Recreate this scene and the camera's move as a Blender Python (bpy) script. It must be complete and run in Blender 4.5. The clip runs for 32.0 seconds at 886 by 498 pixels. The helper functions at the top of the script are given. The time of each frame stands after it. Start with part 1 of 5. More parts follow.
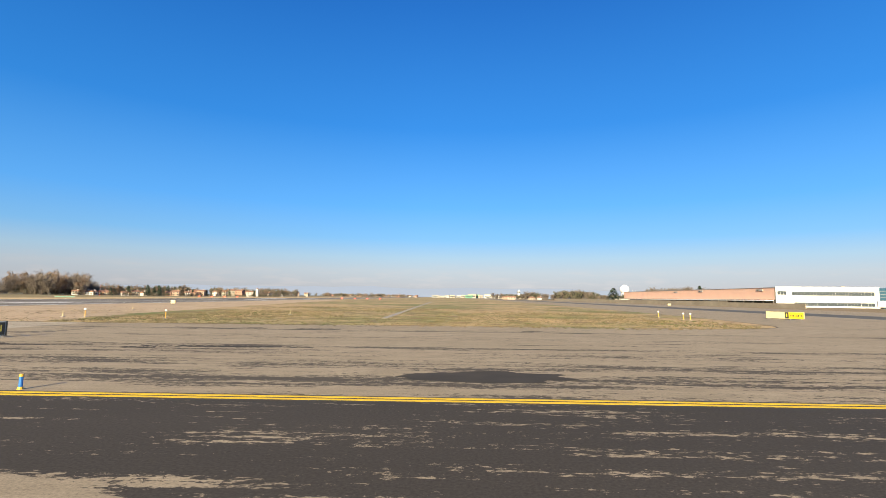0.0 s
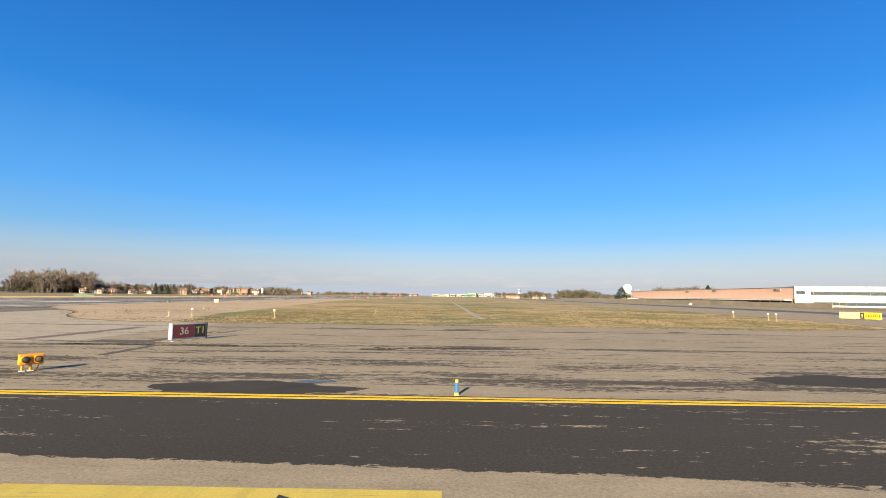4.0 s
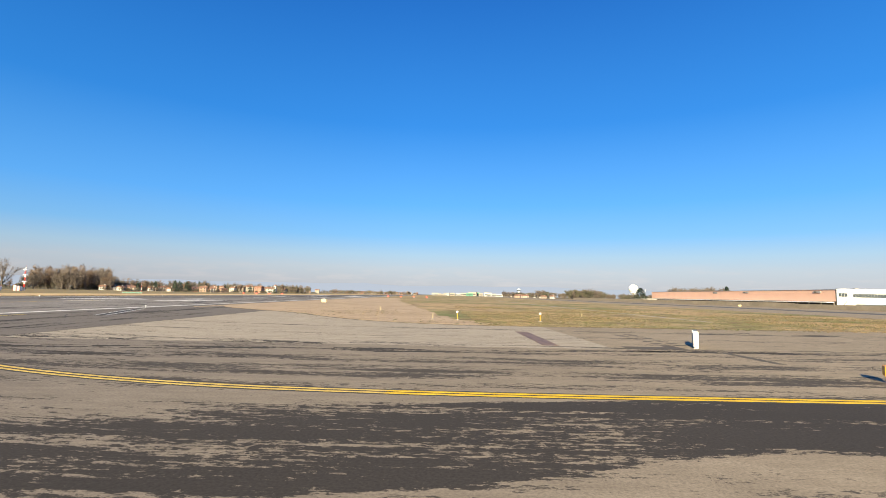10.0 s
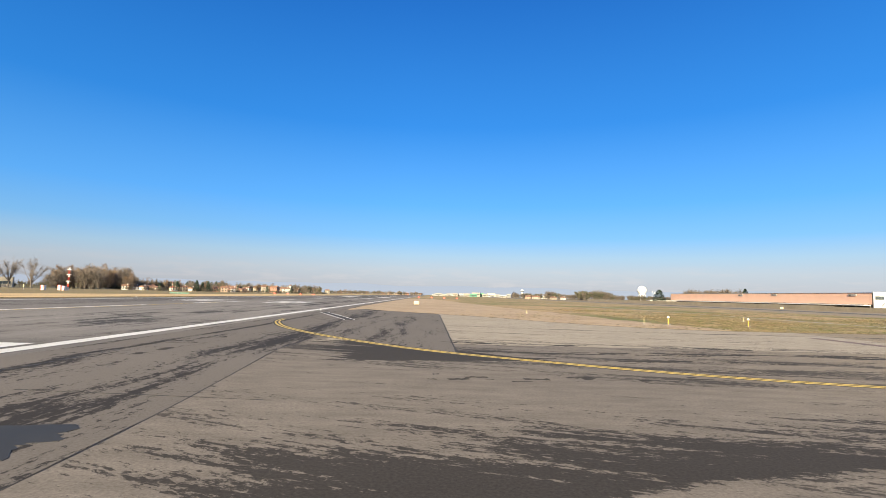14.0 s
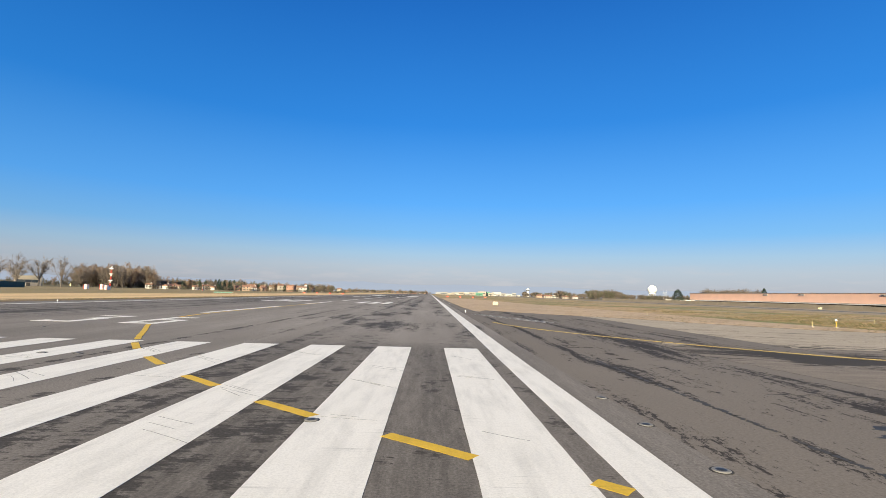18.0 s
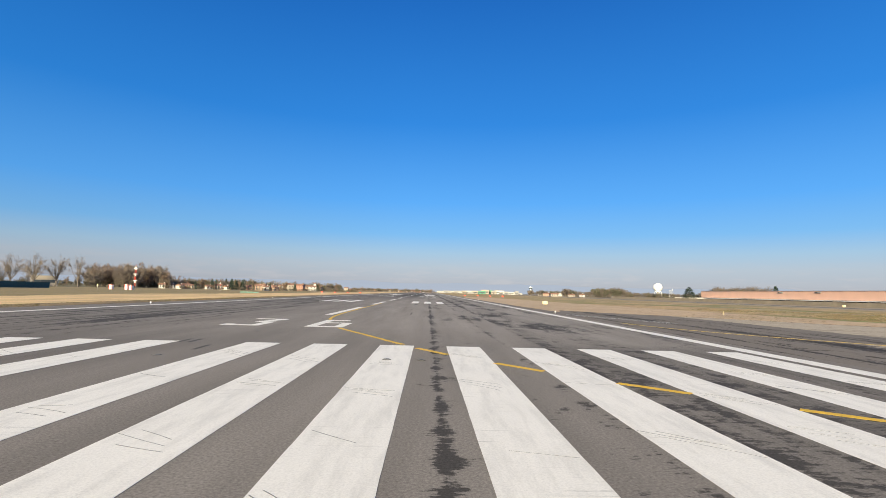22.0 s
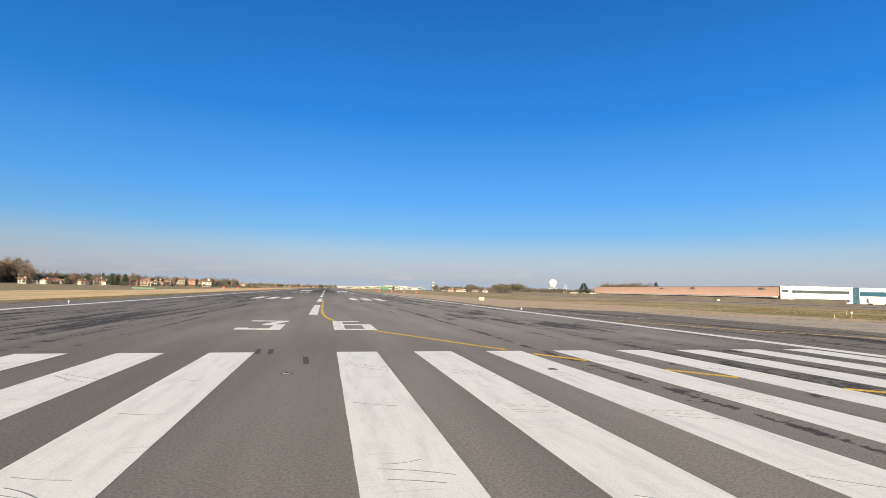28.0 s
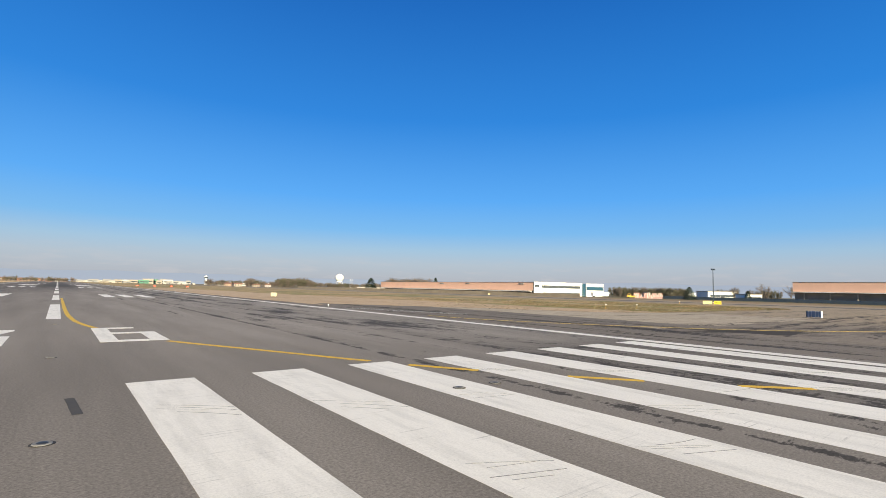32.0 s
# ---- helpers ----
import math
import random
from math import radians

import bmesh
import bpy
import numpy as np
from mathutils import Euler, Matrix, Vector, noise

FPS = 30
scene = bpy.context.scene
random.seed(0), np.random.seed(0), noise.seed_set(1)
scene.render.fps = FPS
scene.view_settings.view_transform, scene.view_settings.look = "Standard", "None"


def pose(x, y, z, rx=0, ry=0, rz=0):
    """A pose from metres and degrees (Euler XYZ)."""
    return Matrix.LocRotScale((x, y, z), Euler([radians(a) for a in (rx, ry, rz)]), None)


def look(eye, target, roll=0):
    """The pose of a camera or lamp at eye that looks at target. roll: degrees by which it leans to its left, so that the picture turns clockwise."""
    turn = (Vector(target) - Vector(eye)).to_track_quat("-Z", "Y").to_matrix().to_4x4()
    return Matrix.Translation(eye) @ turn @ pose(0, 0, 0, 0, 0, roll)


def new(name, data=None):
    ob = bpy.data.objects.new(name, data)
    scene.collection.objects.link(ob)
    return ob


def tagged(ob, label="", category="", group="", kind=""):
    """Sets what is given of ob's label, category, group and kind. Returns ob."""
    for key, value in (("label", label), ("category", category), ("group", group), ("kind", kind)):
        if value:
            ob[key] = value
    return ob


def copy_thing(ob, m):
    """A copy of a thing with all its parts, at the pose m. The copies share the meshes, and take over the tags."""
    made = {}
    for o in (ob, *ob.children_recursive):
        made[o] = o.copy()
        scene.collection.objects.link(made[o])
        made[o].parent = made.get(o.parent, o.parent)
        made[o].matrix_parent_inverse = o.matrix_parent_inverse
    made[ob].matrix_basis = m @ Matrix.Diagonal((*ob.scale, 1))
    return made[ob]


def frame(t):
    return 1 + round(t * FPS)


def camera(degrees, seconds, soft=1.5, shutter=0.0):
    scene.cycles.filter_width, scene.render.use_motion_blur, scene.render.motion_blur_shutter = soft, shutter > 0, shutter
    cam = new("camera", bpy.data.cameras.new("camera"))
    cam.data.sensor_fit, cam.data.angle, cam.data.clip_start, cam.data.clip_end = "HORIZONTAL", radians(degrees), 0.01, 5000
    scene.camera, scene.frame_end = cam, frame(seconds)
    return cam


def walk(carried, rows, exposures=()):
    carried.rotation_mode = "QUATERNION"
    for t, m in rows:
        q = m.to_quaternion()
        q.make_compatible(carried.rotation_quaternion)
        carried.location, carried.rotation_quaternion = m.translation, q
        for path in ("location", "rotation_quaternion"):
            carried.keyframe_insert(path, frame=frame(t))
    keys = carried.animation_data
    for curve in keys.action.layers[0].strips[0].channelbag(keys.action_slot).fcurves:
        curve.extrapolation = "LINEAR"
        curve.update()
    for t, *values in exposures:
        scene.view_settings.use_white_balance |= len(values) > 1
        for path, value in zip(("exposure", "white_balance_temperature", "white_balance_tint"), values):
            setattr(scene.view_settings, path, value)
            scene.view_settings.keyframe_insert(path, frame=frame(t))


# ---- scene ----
# camera: a cockpit-height ride west along the entry taxiway, then a slow turn on the runway
cam = camera(84.3, 32.0, 0.8)
PATH = [
    (0, pose(121.15, -23.48, 2.96, 95.59, -0.77, 0.66)),
    (1, pose(118.80, -23.47, 2.96, 95.62, -0.80, 0.58)),
    (2, pose(115.81, -23.51, 2.96, 95.62, -0.82, 0.48)),
    (3, pose(112.09, -23.51, 2.96, 95.55, -0.84, 0.37)),
    (4, pose(107.80, -23.46, 2.96, 95.45, -0.86, 0.20)),
    (5, pose(103.26, -23.34, 2.96, 95.41, -0.91, 0.03)),
    (6, pose(98.31, -23.39, 2.96, 95.39, -0.94, -0.15)),
    (7, pose(92.95, -23.48, 2.96, 95.33, -0.98, -0.42)),
    (8, pose(87.25, -23.39, 2.96, 95.30, -1.00, -0.63)),
    (9, pose(81.47, -23.57, 2.96, 95.30, -1.13, -0.82)),
    (10, pose(75.39, -24.00, 2.96, 95.32, -1.25, -0.94)),
    (11, pose(68.91, -24.50, 2.96, 95.35, -1.31, -1.06)),
    (12, pose(62.40, -24.90, 2.96, 95.40, -1.34, -1.17)),
    (13, pose(55.51, -25.24, 2.96, 95.40, -1.42, -1.31)),
    (14, pose(48.72, -25.60, 2.96, 95.37, -1.49, -1.47)),
    (15, pose(42.24, -26.15, 2.96, 95.33, -1.55, -1.51)),
    (15.8, pose(37.42, -26.65, 2.96, 95.28, -1.59, -1.59)),
    (16.5, pose(33.51, -26.98, 2.96, 95.25, -1.60, -1.62)),
    (17, pose(30.90, -27.11, 2.96, 95.24, -1.60, -1.58)),
    (18, pose(26.11, -27.16, 2.96, 95.21, -1.58, -1.58)),
    (19, pose(21.77, -27.15, 2.96, 95.13, -1.53, -1.62)),
    (20, pose(17.88, -27.12, 2.96, 95.07, -1.51, -1.68)),
    (21, pose(14.45, -27.13, 2.96, 95.05, -1.44, -1.71)),
    (22, pose(11.50, -27.15, 2.96, 95.03, -1.39, -1.76)),
    (23, pose(9.02, -27.17, 2.96, 95.00, -1.32, -1.77)),
    (24, pose(6.90, -27.00, 2.96, 94.96, -1.26, -1.87)),
    (25, pose(5.00, -26.52, 2.96, 94.92, -1.22, -2.63)),
    (26, pose(3.39, -25.73, 2.96, 94.87, -1.24, -4.42)),
    (26.5, pose(2.70, -25.22, 2.96, 94.84, -1.26, -5.91)),
    (27, pose(2.10, -24.65, 2.96, 94.81, -1.29, -7.87)),
    (27.5, pose(1.60, -24.01, 2.96, 94.79, -1.32, -10.34)),
    (28, pose(1.19, -23.31, 2.96, 94.77, -1.34, -13.39)),
    (29, pose(0.62, -21.73, 2.96, 94.77, -1.38, -20.15)),
    (30, pose(0.29, -20.09, 2.96, 94.76, -1.39, -26.78)),
    (31, pose(0.12, -18.61, 2.96, 94.75, -1.38, -32.84)),
    (32, pose(0.02, -17.20, 2.96, 94.74, -1.37, -38.15)),
]
# the camera stops down a little once the white runway paint fills its view
walk(cam, PATH, [(0, 1.21, 6850, 10), (14, 1.20, 6700, 10), (17, 1.04, 6540, 10), (20, 0.95, 6520, 10), (25, 0.95, 6520, 10), (32, 0.90, 6520, 10)])

# world: clear winter sky, low sun in the south-south-west
SUN_ELEVATION, SUN_AZIMUTH = 19.0, 198.0
world = bpy.data.worlds.new("sky")
scene.world = world
world.use_nodes = True
wt = world.node_tree
wt.nodes.clear()
sky = wt.nodes.new("ShaderNodeTexSky")
sky.sky_type = "NISHITA"
sky.sun_disc = False
sky.sun_elevation, sky.sun_rotation = radians(SUN_ELEVATION), radians(SUN_AZIMUTH)
sky.air_density, sky.dust_density, sky.ozone_density = 1.0, 0.5, 3.0
sky_gain = wt.nodes.new("ShaderNodeMix")
sky_gain.data_type, sky_gain.blend_type = "RGBA", "MULTIPLY"
sky_gain.inputs[0].default_value, sky_gain.inputs[7].default_value = 1.0, (0.05, 0.05, 0.05, 1)
wt.links.new(sky.outputs[0], sky_gain.inputs[6])
# deep blue overhead, paling into winter haze towards the horizon
way = wt.nodes.new("ShaderNodeTexCoord")
way_z = wt.nodes.new("ShaderNodeSeparateXYZ")
wt.links.new(way.outputs["Generated"], way_z.inputs[0])
haze = wt.nodes.new("ShaderNodeValToRGB")
for _ in range(8):
    haze.color_ramp.elements.new(0.5)
for el, (p, c) in zip(haze.color_ramp.elements, (
        (0.000, (0.2190, 0.2420, 0.2880)),
        (0.022, (0.2540, 0.2740, 0.3180)),
        (0.050, (0.2600, 0.3040, 0.3600)),
        (0.078, (0.2080, 0.3150, 0.4240)),
        (0.115, (0.1080, 0.2800, 0.5032)),
        (0.180, (0.0520, 0.2330, 0.5440)),
        (0.330, (0.0100, 0.1380, 0.4352)),
        (0.530, (0.0030, 0.0802, 0.3128)),
        (0.720, (0.0041, 0.0442, 0.1700)),
        (1.000, (0.0027, 0.0238, 0.0748)))):
    el.position, el.color = p, (*c, 1)
wt.links.new(way_z.outputs[2], haze.inputs[0])
# thin flat clouds low over the horizon
cloud_map = wt.nodes.new("ShaderNodeMapping")
cloud_map.inputs["Scale"].default_value = (11, 11, 60)
wt.links.new(way.outputs["Generated"], cloud_map.inputs[0])
cloud = wt.nodes.new("ShaderNodeTexNoise")
cloud.inputs["Scale"].default_value, cloud.inputs["Detail"].default_value = 1.6, 7
wt.links.new(cloud_map.outputs[0], cloud.inputs["Vector"])
cloud_cut = wt.nodes.new("ShaderNodeMapRange")
for key, value in ((1, 0.50), (2, 0.68), (3, 0.0), (4, 0.5)):
    cloud_cut.inputs[key].default_value = value
wt.links.new(cloud.outputs["Fac"], cloud_cut.inputs[0])
cloud_low = wt.nodes.new("ShaderNodeMapRange")
for key, value in ((1, 0.03), (2, 0.07), (3, 1.0), (4, 0.0)):
    cloud_low.inputs[key].default_value = value
wt.links.new(way_z.outputs[2], cloud_low.inputs[0])
cloud_fac = wt.nodes.new("ShaderNodeMath")
cloud_fac.operation = "MULTIPLY"
wt.links.new(cloud_cut.outputs[0], cloud_fac.inputs[0])
wt.links.new(cloud_low.outputs[0], cloud_fac.inputs[1])
clouded = wt.nodes.new("ShaderNodeMix")
clouded.data_type = "RGBA"
clouded.inputs[7].default_value = (0.315, 0.315, 0.345, 1)
wt.links.new(cloud_fac.outputs[0], clouded.inputs[0])
wt.links.new(haze.outputs[0], clouded.inputs[6])
sky_mix = wt.nodes.new("ShaderNodeMix")
sky_mix.data_type = "RGBA"
sky_mix.inputs[0].default_value = 0.88
wt.links.new(sky_gain.outputs[2], sky_mix.inputs[6])
wt.links.new(clouded.outputs[2], sky_mix.inputs[7])
# the sky is deepest square to the sun, over the west
west_side = wt.nodes.new("ShaderNodeMapRange")
for key, value in ((1, -0.75), (2, -0.05), (3, 0.84), (4, 1.0)):
    west_side.inputs[key].default_value = value
wt.links.new(way_z.outputs[0], west_side.inputs[0])
deep = wt.nodes.new("ShaderNodeMix")
deep.data_type, deep.blend_type = "RGBA", "MULTIPLY"
deep.inputs[0].default_value = 1.0
wt.links.new(sky_mix.outputs[2], deep.inputs[6])
wt.links.new(west_side.outputs[0], deep.inputs[7])
sky_bg = wt.nodes.new("ShaderNodeBackground")
sky_bg.inputs["Strength"].default_value = 0.95
sky_out = wt.nodes.new("ShaderNodeOutputWorld")
wt.links.new(deep.outputs[2], sky_bg.inputs["Color"])
wt.links.new(sky_bg.outputs[0], sky_out.inputs["Surface"])
sun = new("sun", bpy.data.lights.new("sun", "SUN"))
sun.data.energy, sun.data.angle, sun.data.color = 5.0, radians(0.53), (1.0, 0.86, 0.56)
_a, _e = radians(SUN_AZIMUTH), radians(SUN_ELEVATION)
sun.matrix_world = look((0, 0, 0), (-math.sin(_a) * math.cos(_e), -math.cos(_a) * math.cos(_e), -math.sin(_e)))


# ---------------------------------------------------------------- materials
def material(name, rough=0.8, metal=0.0):
    m = bpy.data.materials.new(name)
    m.use_nodes = True
    b = m.node_tree.nodes["Principled BSDF"]
    b.inputs["Roughness"].default_value, b.inputs["Metallic"].default_value = rough, metal
    return m, m.node_tree, b


def coords(nt, sx=1.0, sy=1.0, sz=1.0, turn=0.0):
    tc = nt.nodes.new("ShaderNodeTexCoord")
    mp = nt.nodes.new("ShaderNodeMapping")
    mp.inputs["Scale"].default_value = (sx, sy, sz)
    mp.inputs["Rotation"].default_value = (0, 0, radians(turn))
    nt.links.new(tc.outputs["Object"], mp.inputs["Vector"])
    return mp.outputs["Vector"]


def noise_tex(nt, vec, scale, detail=4.0, rough=0.55, distort=0.0):
    n = nt.nodes.new("ShaderNodeTexNoise")
    n.inputs["Scale"].default_value, n.inputs["Detail"].default_value = scale, detail
    n.inputs["Roughness"].default_value, n.inputs["Distortion"].default_value = rough, distort
    nt.links.new(vec, n.inputs["Vector"])
    return n.outputs["Fac"]


def calc(nt, op, a, b=None, c=None, clamp=False):
    n = nt.nodes.new("ShaderNodeMath")
    n.operation, n.use_clamp = op, clamp
    for i, v in enumerate((a, b, c)):
        if v is None:
            continue
        if isinstance(v, (int, float)):
            n.inputs[i].default_value = v
        else:
            nt.links.new(v, n.inputs[i])
    return n.outputs[0]


def ramp(nt, fac, stops, mode="LINEAR"):
    n = nt.nodes.new("ShaderNodeValToRGB")
    n.color_ramp.interpolation = mode
    el = n.color_ramp.elements
    while len(el) < len(stops):
        el.new(0.5)
    for e, (p, c) in zip(el, sorted(stops)):
        e.position = p
        e.color = (c, c, c, 1) if isinstance(c, (int, float)) else (*c, 1)
    nt.links.new(fac, n.inputs["Fac"])
    return n.outputs["Color"]


def blend(nt, fac, a, b, how="MIX"):
    n = nt.nodes.new("ShaderNodeMix")
    n.data_type, n.blend_type, n.clamp_factor = "RGBA", how, True
    for i, v in ((0, fac), (6, a), (7, b)):
        if isinstance(v, (int, float)):
            n.inputs[i].default_value = v
        elif isinstance(v, tuple):
            n.inputs[i].default_value = (*v, 1)
        else:
            nt.links.new(v, n.inputs[i])
    return n.outputs[2]


def bump(nt, bsdf, height, strength, distance):
    n = nt.nodes.new("ShaderNodeBump")
    n.inputs["Strength"].default_value, n.inputs["Distance"].default_value = strength, distance
    nt.links.new(height, n.inputs["Height"])
    nt.links.new(n.outputs[0], bsdf.inputs["Normal"])


def plain(name, colour, rough=0.7, metal=0.0, vary=0.15, scale=3.0, grain=30.0):
    """Paint, metal or plaster with faint stains and grain."""
    m, nt, b = material(name, rough, metal)
    v = coords(nt)
    big, small = noise_tex(nt, v, scale, 5), noise_tex(nt, v, grain, 3)
    f = calc(nt, "ADD", calc(nt, "MULTIPLY", big, 0.7), calc(nt, "MULTIPLY", small, 0.3))
    lo = tuple(c * (1 - vary) for c in colour)
    hi = tuple(min(1.0, c * (1 + vary)) for c in colour)
    nt.links.new(ramp(nt, f, [(0.3, lo), (0.7, hi)]), b.inputs["Base Color"])
    rr = calc(nt, "MULTIPLY_ADD", big, 0.2, rough - 0.1)
    nt.links.new(rr, b.inputs["Roughness"])
    return m


def split_xyz(nt):
    tc = nt.nodes.new("ShaderNodeTexCoord")
    s = nt.nodes.new("ShaderNodeSeparateXYZ")
    nt.links.new(tc.outputs["Object"], s.inputs[0])
    return s.outputs


def pack(nt, a, b, ka, kb):
    """A vector from two fields, each with its own stretch."""
    n = nt.nodes.new("ShaderNodeCombineXYZ")
    nt.links.new(calc(nt, "MULTIPLY", a, ka), n.inputs[0])
    nt.links.new(calc(nt, "MULTIPLY", b, kb), n.inputs[1])
    return n.outputs[0]


def cross_streaks(nt, X, Y, ease=0.0):
    """Dark remains drawn out along the runway direction, where aircraft swing round."""
    wav = noise_tex(nt, coords(nt, 0.05, 0.05, 1), 1.0, 2)
    xs = calc(nt, "MULTIPLY_ADD", wav, 2.4, calc(nt, "ADD", X, -1.2))
    wide = noise_tex(nt, pack(nt, xs, Y, 0.9, 0.10), 1.0, 12, 0.74)
    fine = noise_tex(nt, pack(nt, xs, Y, 5.0, 2.4), 1.0, 8, 0.80)
    p = ramp(nt, calc(nt, "MULTIPLY_ADD", xs, 0.04, -1.2), [
        (0.02, 0.46), (0.06, 0.505), (0.10, 0.46), (0.152, 0.46), (0.160, 0.54), (0.172, 0.54), (0.182, 0.46), (0.29, 0.475), (0.35, 0.535), (0.41, 0.545), (0.45, 0.48), (0.50, 0.50),
        (0.54, 0.465), (0.60, 0.485), (0.66, 0.50), (0.72, 0.47), (1.0, 0.46)])
    ends = ramp(nt, noise_tex(nt, pack(nt, X, Y, 0.12, 0.06), 1.0, 3), [(0.36, -0.07), (0.58, 0.03)])
    quiet = ramp(nt, calc(nt, "MULTIPLY_ADD", Y, 0.02, 0.6), [(0.32, -0.035), (0.50, 0.014), (0.80, 0.014), (1.0, -0.04)])
    t = calc(nt, "ADD", calc(nt, "MULTIPLY_ADD", wide, 0.56, calc(nt, "MULTIPLY", fine, 0.48)), calc(nt, "ADD", calc(nt, "ADD", p, calc(nt, "ADD", quiet, -0.5 - ease)), ends))
    return ramp(nt, t, [(0.566, 0.0), (0.582, 1.0)])


def taxiway_material():
    """Aged beige surface with ragged dark remains of seal coat drawn out along the taxi direction."""
    m, nt, b = material("aged_taxiway_surface", 0.9)
    b.inputs["Specular IOR Level"].default_value = 0.12
    X, Y, _ = split_xyz(nt)
    wav = noise_tex(nt, coords(nt, 0.03, 0.03, 1), 1.0, 2)
    bend = calc(nt, "MINIMUM", calc(nt, "ADD", X, -76.0), 0.0)
    q = calc(nt, "MULTIPLY_ADD", calc(nt, "MULTIPLY", bend, bend), -0.006, Y)
    wide = noise_tex(nt, pack(nt, X, q, 0.13, 0.80), 1.0, 12, 0.74)
    slim = noise_tex(nt, pack(nt, X, q, 0.11, 2.0), 1.0, 9, 0.70)
    fine = noise_tex(nt, pack(nt, X, q, 2.6, 5.6), 1.0, 7, 0.80)
    yy = calc(nt, "MULTIPLY_ADD", wav, 4.0, calc(nt, "ADD", q, -2.0))
    p = ramp(nt, calc(nt, "MULTIPLY_ADD", yy, 1 / 60, 0.5), [
        (0.00, 0.47), (0.14, 0.46), (0.17, 0.51), (0.19, 0.46), (0.22, 0.50), (0.24, 0.46), (0.285, 0.45), (0.333, 0.465), (0.350, 0.505), (0.368, 0.51), (0.382, 0.465),
        (0.395, 0.540), (0.415, 0.545), (0.443, 0.47), (0.458, 0.530), (0.480, 0.525), (0.505, 0.465), (0.530, 0.505), (0.552, 0.50), (0.570, 0.470),
        (0.588, 0.535), (0.602, 0.470), (0.65, 0.455), (0.70, 0.50), (0.72, 0.455), (0.80, 0.465), (0.817, 0.54), (0.833, 0.46), (1.0, 0.46)])
    ragged = calc(nt, "ADD", calc(nt, "MULTIPLY_ADD", wide, 0.46, calc(nt, "MULTIPLY_ADD", slim, 0.27, calc(nt, "MULTIPLY", fine, 0.47))), -0.60)
    streak = ramp(nt, calc(nt, "ADD", ragged, p), [(0.523, 0.0), (0.537, 0.88)])
    # solid seal coat south of the side stripe: its north and south edges, in metres below the axis, by stations along the taxiway
    at = calc(nt, "MULTIPLY_ADD", X, 0.01, -0.4)
    north = calc(nt, "MULTIPLY", ramp(nt, at, [(0.03, 0.82), (0.10, 0.765), (0.14, 0.725), (0.18, 0.70), (0.24, 0.67), (0.30, 0.59), (0.36, 0.51), (0.44, 0.458), (1.0, 0.458)]), -20.0)
    south = calc(nt, "MULTIPLY", ramp(nt, at, [(0.03, 0.96), (0.10, 0.93), (0.14, 0.86), (0.20, 0.80), (0.26, 0.80), (0.31, 0.85), (0.36, 0.80), (0.393, 0.75), (0.426, 0.70), (0.46, 0.715), (0.55, 0.74), (0.58, 0.71), (0.65, 0.73), (0.73, 0.75), (0.76, 0.79), (0.79, 0.90), (1.0, 0.92)]), -20.0)
    crisp = ramp(nt, at, [(0.33, 0.032), (0.44, 0.9)])
    ease = ramp(nt, at, [(0.56, 0.30), (0.66, 0.75), (0.74, 0.25)])
    inner = calc(nt, "MINIMUM", calc(nt, "MULTIPLY", calc(nt, "SUBTRACT", north, Y), crisp), calc(nt, "MULTIPLY", calc(nt, "SUBTRACT", Y, south), ease))
    inner = calc(nt, "MINIMUM", inner, ramp(nt, at, [(0.16, 0.09), (0.24, 0.045), (0.31, 0.024), (0.37, 0.034), (0.46, 0.085), (0.56, 0.066), (0.66, 0.085), (0.76, 0.052), (0.88, 0.06)]))
    inner = calc(nt, "MINIMUM", inner, calc(nt, "MULTIPLY_ADD", X, 0.02, -0.90))
    seal = ramp(nt, calc(nt, "ADD", calc(nt, "ADD", inner, ragged), 0.5), [(0.494, 0.0), (0.503, 1.0)])
    # a dark wedge below the bend of the side stripe
    tip = calc(nt, "MULTIPLY", calc(nt, "GREATER_THAN", calc(nt, "MULTIPLY_ADD", slim, 1.2, calc(nt, "MULTIPLY_ADD", X, -0.13, Y)), -8.9), calc(nt, "LESS_THAN", calc(nt, "MULTIPLY_ADD", X, 0.80, Y), 41.4))
    tip = calc(nt, "MULTIPLY", tip, calc(nt, "GREATER_THAN", calc(nt, "MULTIPLY_ADD", wide, 12.0, X), 50.0))
    mask = calc(nt, "MAXIMUM", calc(nt, "MAXIMUM", streak, seal), tip)
    tone = noise_tex(nt, coords(nt, 0.06, 0.15, 1), 1.0, 4)
    stain = noise_tex(nt, coords(nt, 0.5, 1.6, 1), 1.0, 6, 0.65)
    grain = noise_tex(nt, coords(nt, 15, 15, 15), 1.0, 6, 0.82)
    light = blend(nt, tone, (0.300, 0.245, 0.180), (0.400, 0.328, 0.246))
    grey = ramp(nt, calc(nt, "MULTIPLY", calc(nt, "MULTIPLY_ADD", wav, 10.0, X), 0.01), [(0.62, 0.92), (0.92, 0.0)])
    light = blend(nt, grey, light, blend(nt, tone, (0.195, 0.169, 0.147), (0.262, 0.228, 0.197)))
    slabs = calc(nt, "MULTIPLY", calc(nt, "GREATER_THAN", calc(nt, "MULTIPLY_ADD", slim, 1.6, Y), 5.5), calc(nt, "LESS_THAN", X, 86.0))
    light = blend(nt, slabs, light, blend(nt, tone, (0.39, 0.335, 0.268), (0.48, 0.415, 0.335)))
    light = blend(nt, 1.0, light, ramp(nt, stain, [(0.3, 0.80), (0.7, 1.14)]), "MULTIPLY")
    dark = blend(nt, tone, (0.046, 0.041, 0.038), (0.078, 0.068, 0.061))
